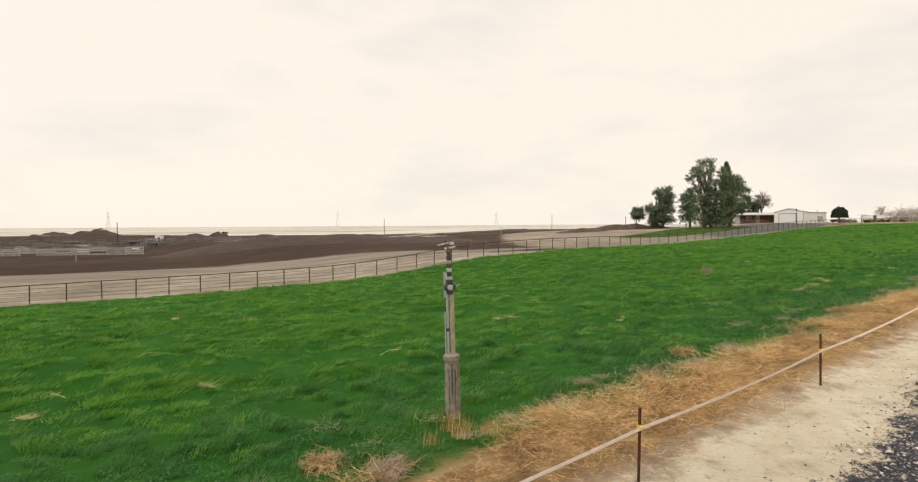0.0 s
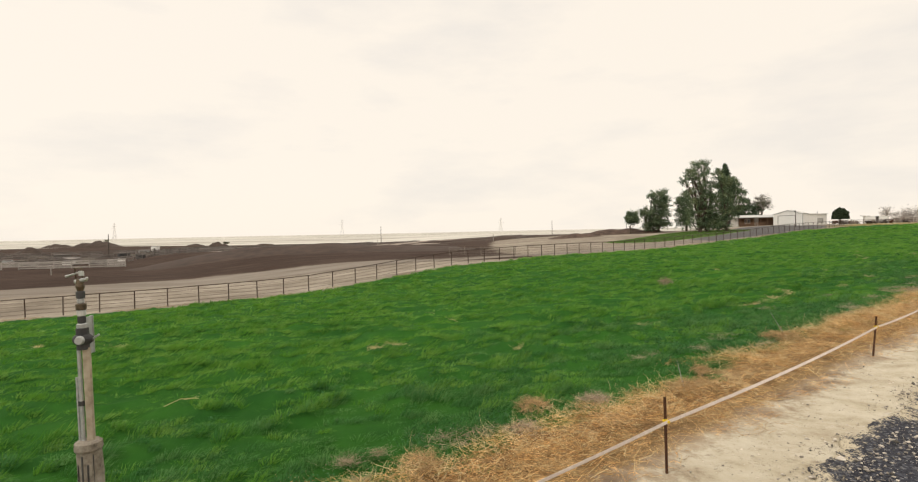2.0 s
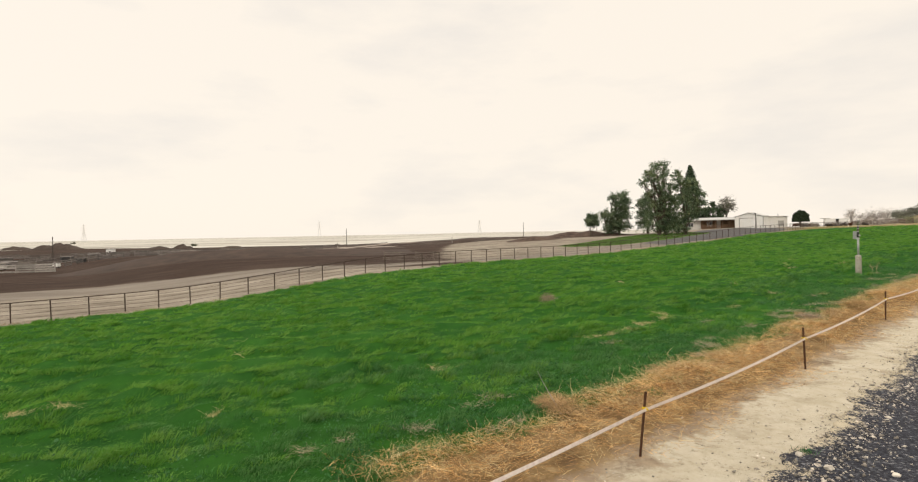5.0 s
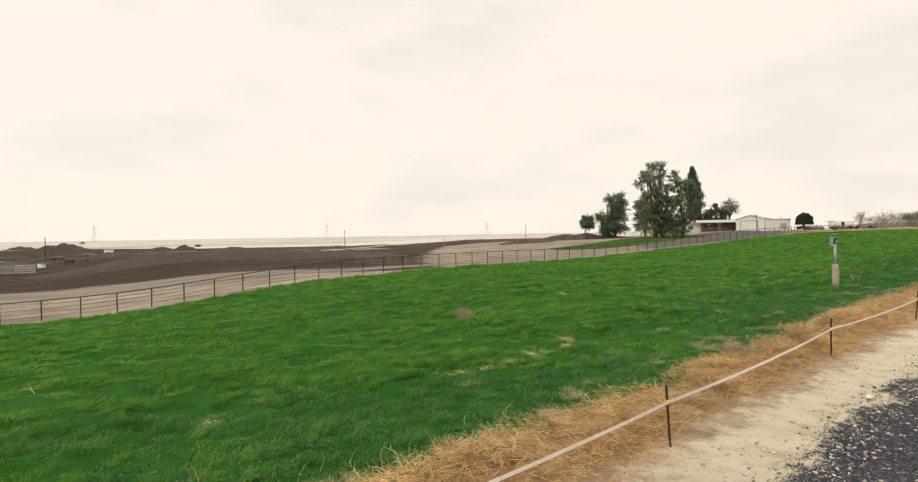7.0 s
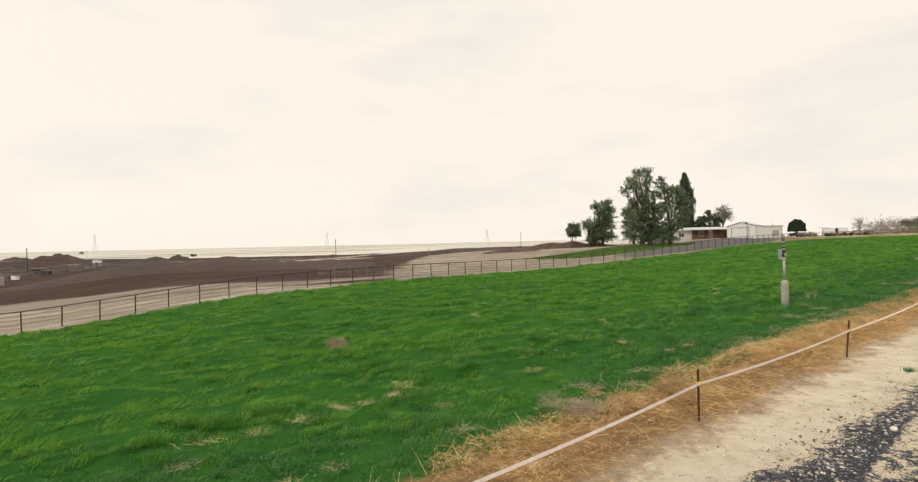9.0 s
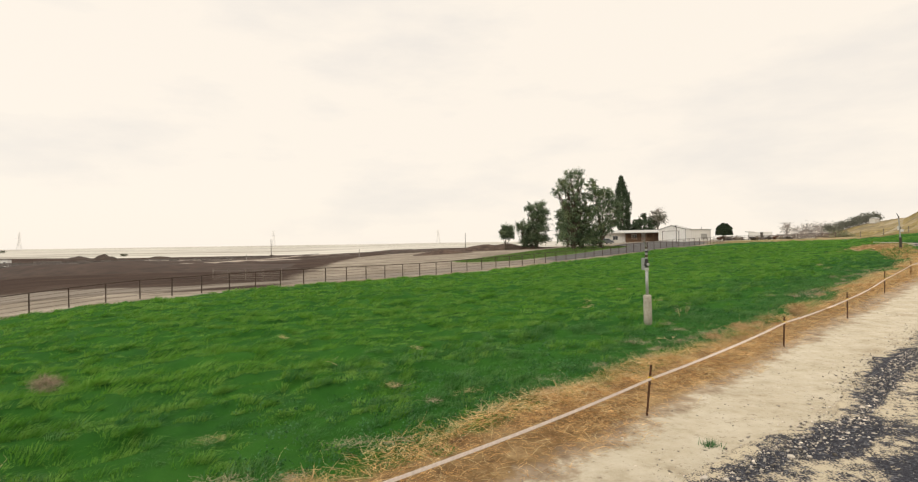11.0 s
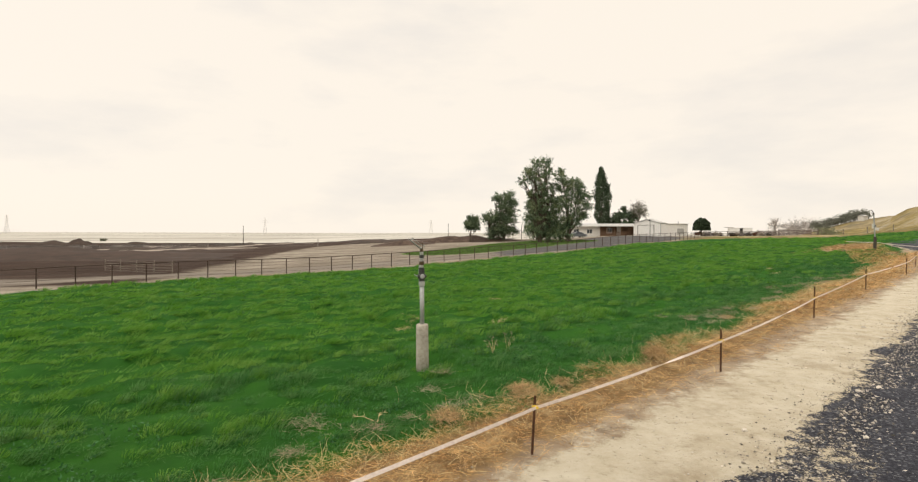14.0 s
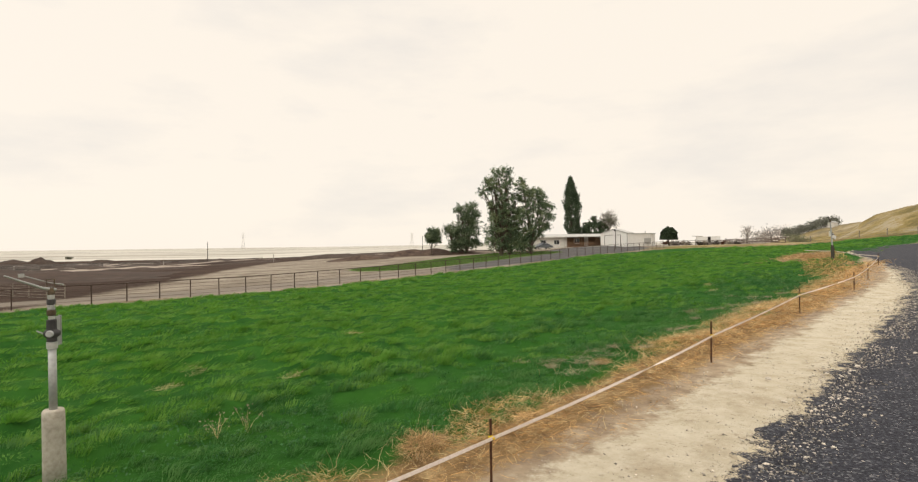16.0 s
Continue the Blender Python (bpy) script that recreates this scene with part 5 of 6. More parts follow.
    x, y = -143, 262
    w = thing("water_tank", "white block water tank with a dark inspection hatch", "water tank", (x, y, ground_z(x, y)))
    size = (3.0, 2.4, 2.8)
    part("tank_body", Shape().box(size, pose(0, 0, size[2] / 2 - 0.1), 0.08), M_WHITE, w)
    part("lid", Shape().box((size[0] * 1.06, size[1] * 1.06, 0.14), pose(0, 0, size[2]), 0.03), M_ROOF, w)
    part("hatch", Shape().box((0.8, 0.06, size[2] * 0.55), pose(0.3, -size[1] / 2, size[2] * 0.42)), M_DARK, w)
    for k, (x, y, turn) in enumerate(((-100, 150, 15), (-114, 146, 15), (-128, 142, 15), (-142, 139, 15), (-104, 186, 20), (-122, 181, 20), (-140, 176, 20), (-84, 214, 15), (-112, 206, 15), (-140, 199, 15), (-90, 240, 8), (-160, 214, 15), (-176, 172, 18))):
        q = thing("feed_bunk", "long low weathered feed bunk in the feedlot pens", "feed bunk", (x, y, ground_z(x, y)), turn, "feed bunks")
        part("post", Shape().box((0.16, 0.16, 1.6), pose(-4.4, 0.6, 0.6)), M_PEN, q)
        part("bunk_floor", Shape().box((9, 0.9, 0.3), pose(0, 0, 0.1), 0.03), M_WOOD_OLD, q)
        for sy in (-1, 1):
            part("side", Shape().box((9, 0.12, 0.75 if sy > 0 else 0.5), pose(0, sy * 0.45, 0.35 if sy > 0 else 0.22), 0.02), M_WOOD_OLD, q)
    for x, y in ((-96, 131), (-27.9, 133.3), (11.4, 154), (-70, 101), (-26.6, 193.6)):
        p = thing("marker_post", "short pale wooden marker post", "post", (x, y, ground_z(x, y)), 0, "marker posts")
        part("shaft", Shape().box((0.13, 0.13, 1.9), pose(0, 0, 0.75)), M_WOOD_GREY, p)
        part("cap", Shape().box((0.2, 0.2, 0.06), pose(0, 0, 1.72)), M_WHITE_DIRTY, p)
    # scrub dotted over the far edge of the lot and the plain
    for k, (x, y, w, h) in enumerate(((-210, 491, 4, 2.4), (-640, 980, 9, 6), (-900, 900, 8, 5))):
        brush("dull grey-green scrub beyond the feedlot", (x, y), w, h, M_SCRUB, 60 + k, 700, 0.4)
    for k, (x, y, w, h, mat) in enumerate(((-96, 141, 2.4, 1.3, M_WHITE_DIRTY), (-126, 158, 2.2, 1.5, M_GALV), (-112, 164, 4.2, 1.5, M_PEN), (-88, 158, 2.2, 1.4, M_DARK), (-104, 176, 3.2, 1.8, M_DARK),
                                           (-134, 190, 5.0, 2.0, M_PEN), (-120, 214, 4.0, 1.6, M_GALV), (-84, 143, 0.9, 1.3, M_WHITE), (-102, 150, 3.0, 1.6, M_DARK), (-118, 150, 2.0, 1.2, M_WHITE_DIRTY))):
        c = thing("feed_bin", "small sheet metal feed bin among the pens", "feed bin", (x, y, ground_z(x, y)), 15 + 9 * k, "feed bins")
        part("bin_body", Shape().box((w, 1.5, h * 0.7), pose(0, 0, h * 0.55), 0.06), mat, c)
        part("bin_lid", Shape().box((w * 1.05, 1.6, 0.1), pose(0, 0, h * 0.94, 6, 0, 0), 0.02), M_PEN, c)
        for sx in (-1, 1):
            part("skid", Shape().box((0.14, 1.4, h * 0.25), pose(sx * w * 0.4, 0, h * 0.1)), M_PEN, c)
    for x, y, h in ((-118, 190, 8.2), (-36, 262, 8.6), (55, 330, 9.5), (90, 300, 8.0)):
        p = thing("utility_pole", "plain weathered wooden utility pole in the feedlot", "utility pole", (x, y, ground_z(x, y)), 10, "utility poles")
        part("pole", Shape().tube([(0, 0, -0.5), (0, 0, h)], [0.16, 0.11], 8), M_WOOD_DARK, p)
        part("insulator", Shape().tube([(0, 0, h), (0, 0, h + 0.22)], [0.07, 0.04], 6), M_WHITE_DIRTY, p)
    # lattice pylons on the plain
    # steel paled all over; distance haze is put into this colour
    pylon_mat = material("hazy_galvanised_lattice", [(0.55, 0.54, 0.51), (0.62, 0.61, 0.58)], 1, 0.7)
    for x, y, h in ((-961, 1500, 48), (-334, 1500, 46), (99, 1500, 38), (-1500, 1560, 46)):
        t = thing("pylon", "tall grey lattice power pylon on the plain", "pylon", (x, y, ground_z(x, y)), 12, "power pylons")
        for sx in (-1, 1):
            for sy in (-1, 1):
                part("leg", Shape().tube([(sx * 5, sy * 5, -0.5), (sx * 1.4, sy * 1.4, h * 0.62), (sx * 0.5, sy * 0.5, h)], [0.34, 0.28, 0.2], 4), pylon_mat, t)
        for k in range(8):
            z0, z1 = h * k / 9, h * (k + 1) / 9
            r0, r1 = (5 - 3.6 * min(1, z / (h * 0.62)) for z in (z0, z1))
            part("brace", Shape().tube([(-r0, -r0, z0), (r1, -r1, z1)], 0.16, 4).tube([(r0, -r0, z0), (-r1, -r1, z1)], 0.16, 4), pylon_mat, t)
        for z, w in ((h * 0.68, 8), (h * 0.80, 6.5), (h * 0.92, 5)):
            part("crossarm", Shape().tube([(-w, 0, z), (0, 0, z + 1), (w, 0, z)], [0.12, 0.3, 0.12], 4), pylon_mat, t)


make_feedlot()


# ---- grass ----
def blades(name, x, y, z, size, per, rng, width, lean, spread):
    """Tufts of single-triangle blades: at each (x, y, z) a bunch of the given height."""
    n = len(x) * per
    bx = np.repeat(x, per) + rng.normal(size=n) * np.repeat(spread, per)
    by = np.repeat(y, per) + rng.normal(size=n) * np.repeat(spread, per)
    bz = np.repeat(z, per) - 0.01
    h = np.repeat(size, per) * rng.uniform(0.45, 1.15, n)
    a = rng.uniform(0, 2 * np.pi, n)
    w = np.repeat(width, per) * rng.uniform(0.6, 1.3, n)
    tilt = rng.normal(size=n) * 0.45
    tx = lean[0] * h + np.cos(a + 1.57) * tilt * h
    ty = lean[1] * h + np.sin(a + 1.57) * tilt * h
    v = np.empty((n, 3, 3))
    v[:, 0] = np.stack([bx - np.cos(a) * w, by - np.sin(a) * w, bz], -1)
    v[:, 1] = np.stack([bx + np.cos(a) * w, by + np.sin(a) * w, bz], -1)
    v[:, 2] = np.stack([bx + tx, by + ty, bz + h], -1)
    return array_mesh(name, v.reshape(-1, 3), np.arange(n * 3).reshape(n, 3))


def field_z(x, y):
    s, d = along(x, y)
    lump = field_lump(x, y)
    return height(x, y) + lump * smooth(7, 11, d) * (1 - smooth(fence_offset(s) - 3, fence_offset(s), d))


def tuft_mesh(name, x, y, z, high, wide, per, rng, width, bent):
    """Dome-shaped tufts of blades combed over by the wind; bent blades have two stretches."""
    n = len(x) * per
    pick = rng.random(len(x))
    rr, a = np.sqrt(rng.random(n)), rng.uniform(0, 2 * np.pi, n)
    wide_n = np.repeat(wide, per)
    ox, oy = np.cos(a) * rr * wide_n, np.sin(a) * rr * wide_n
    bx, by, bz = np.repeat(x, per) + ox * 1.3, np.repeat(y, per) + oy, np.repeat(z, per) - 0.02
    h = np.repeat(high, per) * (1 - 0.55 * rr * rr) * rng.uniform(0.55, 1.15, n)
    comb = np.repeat(rng.normal(size=(len(x), 2)) * 0.22, per, 0)
    lx = (0.85 + comb[:, 0] + rng.normal(size=n) * 0.3) * h + ox * 0.8
    ly = (0.12 + comb[:, 1] + rng.normal(size=n) * 0.3) * h + oy * 0.8
    c = rng.uniform(0, np.pi, n)
    w = np.repeat(width, per) * rng.uniform(0.6, 1.3, n)
    wx, wy = np.cos(c) * w, np.sin(c) * w
    low = [np.stack([bx - wx, by - wy, bz], -1), np.stack([bx + wx, by + wy, bz], -1)]
    tip = np.stack([bx + lx, by + ly, bz + h * (0.72 if bent else 0.9)], -1)
    if bent:
        mx, my, mz = bx + lx * 0.4, by + ly * 0.4, bz + h * 0.72
        v = np.stack(low + [np.stack([mx + wx * 0.8, my + wy * 0.8, mz], -1), np.stack([mx - wx * 0.8, my - wy * 0.8, mz], -1), tip], 1)
        f = (np.arange(n)[:, None, None] * 5 + np.array([(0, 1, 2), (0, 2, 3), (3, 2, 4)])[None]).reshape(-1, 3)
    else:
        v, f = np.stack(low + [tip], 1), np.arange(n * 3).reshape(n, 3)
    me = array_mesh(name, v.reshape(-1, 3), f)
    tone = me.attributes.new("tuft", "FLOAT", "POINT")
    tone.data.foreach_set("value", np.repeat(np.repeat(pick, per), v.shape[1]).astype(np.float32))
    return me


def make_grass():
    rng = np.random.default_rng(11)
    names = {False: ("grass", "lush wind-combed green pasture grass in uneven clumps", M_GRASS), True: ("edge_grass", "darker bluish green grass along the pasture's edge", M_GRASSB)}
    # stretch along and across the road, tufts per square metre, blades in each, height, radius, half width of a blade
    for s0, s1, d0, d1, per_m2, per, high, wide, width in ((-8, 70, 5.9, 13, 11, 46, 0.17, 0.14, 0.0062), (70, 105, 5.9, 13, 8, 26, 0.17, 0.16, 0.012), (-14, 105, 13, 21, 10, 30, 0.17, 0.16, 0.0125),
                                                           (-20, 110, 21, 32, 7, 22, 0.18, 0.19, 0.022), (-20, 120, 32, 45, 5, 17, 0.18, 0.23, 0.036), (105, 145, 8, 32, 5, 17, 0.16, 0.23, 0.036), (145, 166, 6, 20, 4, 14, 0.16, 0.25, 0.04)):
        n = int((s1 - s0) * (d1 - d0) * per_m2)
        s, d = rng.uniform(s0, s1, n), rng.uniform(d0, d1, n)
        x, y = place(s, d)
        u, v = x * 0.97 + y * 0.24, y * 0.97 - x * 0.24
        clump = 0.5 * value_noise(u * 1.5, v * 2.7, 27) + 0.3 * value_noise(u * 0.55, v * 1.0, 22) + 0.2 * value_noise(u * 3.1, v * 4.6, 29)
        edge = 6.6 - 0.4 * smooth(36, 50, s) + 2.3 * smooth(78, 98, s) + 1.5 * (value_noise(x * 0.8, y * 0.8, 23) - 0.5) + 0.8 * (value_noise(x * 2.4, y * 2.4, 24) - 0.5)
        stray = (s > 74) & (d > 6.6 + 0.6 * value_noise(x, y, 26)) & (rng.random(n) < 0.45)
        keep = ((d > edge) | stray) & (d < fence_offset(s) - 1.4) & (np.hypot((s - 107) * 0.28, d - 13) > 1.7 + 0.5 * value_noise(x, y, 28)) & (d > road_edge(s) + 0.8) & (rng.random(n) < np.where(d < 14, 0.62, 0.42) + 1.0 * smooth(0.28, 0.6, clump))
        x, y, clump, d = x[keep], y[keep], clump[keep], d[keep]
        m = len(x)
        tall = high * (0.36 + 1.5 * smooth(0.25, 0.8, clump) ** 1.2 + 0.35 * rng.random(m) ** 3) * (1 - 0.2 * (1 - smooth(7, 10, d)))
        reach = wide * rng.uniform(0.6, 1.35, m)
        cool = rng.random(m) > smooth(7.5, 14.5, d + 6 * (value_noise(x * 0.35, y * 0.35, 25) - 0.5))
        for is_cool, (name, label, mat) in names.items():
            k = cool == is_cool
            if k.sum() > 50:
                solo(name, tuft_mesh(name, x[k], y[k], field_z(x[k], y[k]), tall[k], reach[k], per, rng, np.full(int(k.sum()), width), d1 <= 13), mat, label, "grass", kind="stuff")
    # broad dark weeds along the pasture's edge
    n = 4500
    s, d = rng.uniform(-6, 95, n), 7.0 + np.abs(rng.normal(size=n)) * 2.2
    x, y = place(s, d)
    keep = value_noise(x * 0.55, y * 0.55, 31) > 0.5
    x, y = x[keep], y[keep]
    c = np.repeat(np.stack([x, y, field_z(x, y) + 0.08], -1), 9, 0) + rng.normal(size=(len(x) * 9, 3)) * np.array([0.07, 0.07, 0.045])
    solo("weeds", leaf_mesh("weeds", c, 0.026, rng), M_WEED, "low dark broad-leaved weeds among the grass", "weeds", kind="stuff")
    # dry grass along the foot of the pipe fence
    n = 9000
    s = rng.uniform(-12, 148, n)
    d = fence_offset(s) - 0.9 + rng.normal(size=n) * 0.55
    x, y = place(s, d)
    keep = value_noise(x * 0.5, y * 0.5, 33) > 0.55
    x, y = x[keep], y[keep]
    m = len(x)
    solo("fence_grass", blades("fence_grass", x, y, field_z(x, y), rng.uniform(0.04, 0.17, m), 5, rng, np.full(m, 0.014), (0.2, 0.05), np.full(m, 0.1)), M_FENCEGRASS, "dry tan grass along the foot of the pipe fence", "grass", kind="stuff")
    # rough mown lawn round the trees
    n = 16000
    x, y = rng.uniform(28, 72, n), rng.uniform(98, 146, n)
    keep = to_path(x, y, LAWN) + np.maximum(0, (112 - y) * 0.25) < 7.4
    x, y = x[keep], y[keep]
    m = len(x)
    solo("lawn_grass", blades("lawn_grass", x, y, height(x, y), np.full(m, 0.16), 5, rng, np.full(m, 0.06), (0.2, 0.1), np.full(m, 0.2)), M_LAWN, "short dull green lawn grass round the trees", "grass", kind="stuff")


make_grass()


# ---- dry straw on the verge ----
def strands(x, y, z, length, width, rng, rise, arch):
    """Thin bent ribbons, three cross-lines each."""
    n = len(x)
    a = rng.uniform(0, 2 * np.pi, n)
    up = rise(n)
    dx, dy, dz = np.cos(a) * np.cos(up), np.sin(a) * np.cos(up), np.sin(up)
    bend = rng.normal(size=n) * 0.28
    sx, sy = -np.sin(a), np.cos(a)
    p0 = np.stack([x, y, z], -1)
    half = (length / 2)[:, None]
    way = np.stack([dx, dy, dz], -1)
    side = np.stack([sx, sy, np.zeros(n)], -1)
    p1 = p0 + way * half + side * (bend * length)[:, None] + np.stack([0 * x, 0 * x, arch * length], -1)
    p2 = p0 + way * half * 2 + side * (bend * length * 0.6)[:, None]
    tilt = rng.normal(size=(n, 3)) * 0.6 + np.array([0, 0, 0.5])
    across = np.cross(way, tilt)
    across /= np.linalg.norm(across, axis=1)[:, None] + 1e-9
    across *= width[:, None]
    v = np.stack([p0 - across, p0 + across, p1 - across * 0.8, p1 + across * 0.8, p2 - across * 0.25, p2 + across * 0.25], 1).reshape(-1, 3)
    i = np.arange(n)[:, None] * 6
    f = np.concatenate([i + np.array([[0, 1, 3, 2]]), i + np.array([[2, 3, 5, 4]])], 0)
    return v, f


def pile(x, y):
    s, d = along(x, y)
    band = smooth(4.9, 6.0, d) * (1 - smooth(6.3, 7.4, d))
    return band * (1 - 0.45 * smooth(38, 54, s)) * (0.03 + 0.52 * np.clip(value_noise(x * 0.75, y * 0.75, 41) - 0.3, 0, 1) ** 1.3 + 0.22 * value_noise(x * 1.9, y * 1.9, 42) ** 2)


def make_straw():
    rng = np.random.default_rng(12)
    n = 280000
    s = rng.uniform(-6, 98, n)
    d = np.where(rng.random(n) < 0.8, rng.normal(5.9, 0.6, n), rng.uniform(4.3, 8.2, n))
    d = d + 1.3 * smooth(76, 92, s) * rng.random(n) * 2
    x, y = place(s, d)
    heavy = value_noise(x * 0.6, y * 0.6, 43)
    keep = (d > 4.2 + 0.8 * value_noise(x, y, 44) + 1.1 * smooth(80, 95, s)) & (d < 5.6 + 2.4 * heavy + 1.0 * smooth(76, 90, s)) & (rng.random(n) < (0.12 + 1.05 * heavy ** 1.3) * (1 - 0.35 * smooth(40, 56, s)) * (1 - 0.7 * smooth(72, 84, s)))
    x, y, s, d = x[keep], y[keep], s[keep], d[keep]
    n = len(x)
    z = height(x, y) + 0.01 + pile(x, y) * rng.random(n) ** 0.6
    thin = 0.0013 + 0.0012 * rng.random(n) + 0.00010 * np.maximum(0, s - 52)
    v, f = strands(x, y, z, 0.07 + 0.26 * rng.random(n) ** 1.6, thin, rng, lambda k: np.abs(rng.normal(size=k)) * 0.34 - 0.02, 0.08 * rng.random(n))
    solo("dry_straw", array_mesh("dry_straw", v, f), M_STRAW, "matted golden dry straw and dead weeds along the verge", "straw", kind="stuff")
    # bleached strands laid on top; their pale colour also paints the straw's glints
    top = np.flatnonzero(rng.random(n) < 0.15)
    x, y, s = x[top], y[top], s[top]
    n = len(x)
    v, f = strands(x, y, height(x, y) + 0.03 + pile(x, y), rng.uniform(0.1, 0.34, n), 0.0024 + 0.00009 * np.maximum(0, s - 52), rng, lambda k: np.abs(rng.normal(size=k)) * 0.45, 0.1 * rng.random(n))
    solo("glint_straw", array_mesh("glint_straw", v, f), M_STALK, "bleached pale straw over the matted straw, its brightness standing in for glints", "straw", kind="stuff")
    n = 3600
    s, d = rng.normal(107, 3.0, n), rng.normal(12.9, 0.85, n)
    x, y = place(s, d)
    v, f = strands(x, y, height(x, y) + 0.02 + 0.1 * rng.random(n), rng.uniform(0.2, 0.6, n), np.full(n, 0.014), rng, lambda k: np.abs(rng.normal(size=k)) * 0.3, 0.1 * rng.random(n))
    solo("corner_straw", array_mesh("corner_straw", v, f), M_TUMBLE, "dry straw and dead weeds round the far riser", "straw", kind="stuff")
    n = 1700
    s, d = rng.uniform(84, 106, n), rng.uniform(0, 1, n) ** 0.8
    d = road_edge(s) + 1.3 + d * 3.4
    x, y = place(s, d)
    v, f = strands(x, y, height(x, y) + 0.02 + 0.12 * rng.random(n), rng.uniform(0.15, 0.5, n), np.full(n, 0.009), rng, lambda k: np.abs(rng.normal(size=k)) * 0.35, 0.1 * rng.random(n))
    solo("faded_straw", array_mesh("faded_straw", v, f), M_STRAW, "faded straw and dead weeds where the verge widens", "straw", kind="stuff")
    # upright dead stalks
    n = 3000
    s, d = rng.uniform(-4, 98, n), rng.normal(6.4, 0.65, n)
    x, y = place(s, d)
    keep = value_noise(x * 0.9, y * 0.9, 45) > 0.55
    x, y = x[keep], y[keep]
    n = len(x)
    v, f = strands(x, y, height(x, y) - 0.02 + pile(x, y) * 0.5, rng.uniform(0.14, 0.42, n), np.full(n, 0.003), rng, lambda k: rng.uniform(0.3, 1.2, k), 0.03 * np.ones(n))
    solo("dead_stalks", array_mesh("dead_stalks", v, f), M_STALK, "bleached dead weed stalks standing in the straw", "stalks", kind="stuff")


make_straw()


def make_tumbleweed(label, at, r, mat, seed, squash=0.8):
    rng = np.random.default_rng(seed)
    x, y = at
    s, d = along(x, y)
    z = ground_z(x, y) + (0.5 * float(pile(x, y)) if d < 8 else 0.0) - 0.14 * r
    n = int(620 * (r / 0.3) ** 1.2)
    way = rng.normal(size=(n, 3))
    way /= np.linalg.norm(way, axis=1)[:, None]
    ring = np.cross(way, rng.normal(size=(n, 3)))
    ring /= np.linalg.norm(ring, axis=1)[:, None]
    lobe = np.round(way * 1.4 + rng.normal(size=way.shape) * 0.12)
    rad = (r * rng.uniform(0.35, 1.0, n) * (0.72 + 0.5 * value_noise(lobe[:, 0] * 3.7 + seed, lobe[:, 1] * 2.9 + lobe[:, 2] * 5.3, 61)))[:, None]
    bow = rng.uniform(0.35, 0.9, n)[:, None]
    p0 = way * rad * 0.55
    p1 = way * rad + ring * rad * 0.35
    p2 = way * rad * 0.95 + ring * rad * bow * 1.1
    across = np.cross(ring, rng.normal(size=(n, 3)))
    across *= 0.0030 / (np.linalg.norm(across, axis=1)[:, None] + 1e-9)
    v = np.stack([p0 - across, p0 + across, p1 - across, p1 + across, p2 - across * 0.4, p2 + across * 0.4], 1).reshape(-1, 3)
    v = v * np.array([1, 1, squash]) + np.array([0, 0, r * squash * 0.9])
    i = np.arange(n)[:, None] * 6
    f = np.concatenate([i + np.array([[0, 1, 3, 2]]), i + np.array([[2, 3, 5, 4]])], 0)
    t = thing("tumbleweed", label, "tumbleweed", (x, y, z), 0, "tumbleweeds")
    part("tangle", array_mesh("tangle", v, f), mat, t)
    core = Shape()
    w = rng.normal(size=3)
    core.tube([(0, 0, 0.0), Vector(w) * r * 0.3 + Vector((0, 0, r * squash * 0.6)), Vector(w) * r * 0.45 + Vector((0, 0, r * squash * 1.1))], [0.008, 0.005, 0.002], 4, False)
    part("stem", core, M_TWIG, t)


def loose_straw(spots, seed):
    """Flattened wisps of straw, a few dozen strands at each spot."""
    rng = np.random.default_rng(seed)
    vs, fs, count = [], [], 0
    for x, y in spots:
        n, w = int(rng.integers(60, 140)), rng.uniform(0.16, 0.42)
        px, py = x + rng.normal(size=n) * w * 0.45, y + rng.normal(size=n) * w * 0.3
        v, f = strands(px, py, field_z(px, py) + 0.07 + 0.07 * rng.random(n), rng.uniform(0.05, 0.2, n), np.full(n, 0.0022), rng, lambda k: np.abs(rng.normal(size=k)) * 0.35, 0.1 * rng.random(n))
        vs.append(v)
        fs.append(f + count)
        count += len(v)
    return array_mesh("loose_straw", np.concatenate(vs), np.concatenate(fs))


def dry_branch(at, length, turn, seed):
    rng = np.random.default_rng(seed)
    x, y = at
    b = Shape()
    b.tube([(-length / 2, 0, 0.06), (0, 0.05, 0.14), (length / 2, 0, 0.10)], [0.007, 0.005, 0.002], 5)
    for k in range(6):
        t = rng.uniform(-0.3, 0.45) * length
        b.tube([(t, 0.02, 0.12), (t + rng.uniform(0.1, 0.3) * length, rng.normal() * 0.25 * length, rng.uniform(0.08, 0.22))], [0.0035, 0.0015], 4)
    solo("dry_branch", b, M_STALK, "bleached dry branch lying in the grass", "branch", (x, y, float(field_z(x, y))), turn, "dry branches")


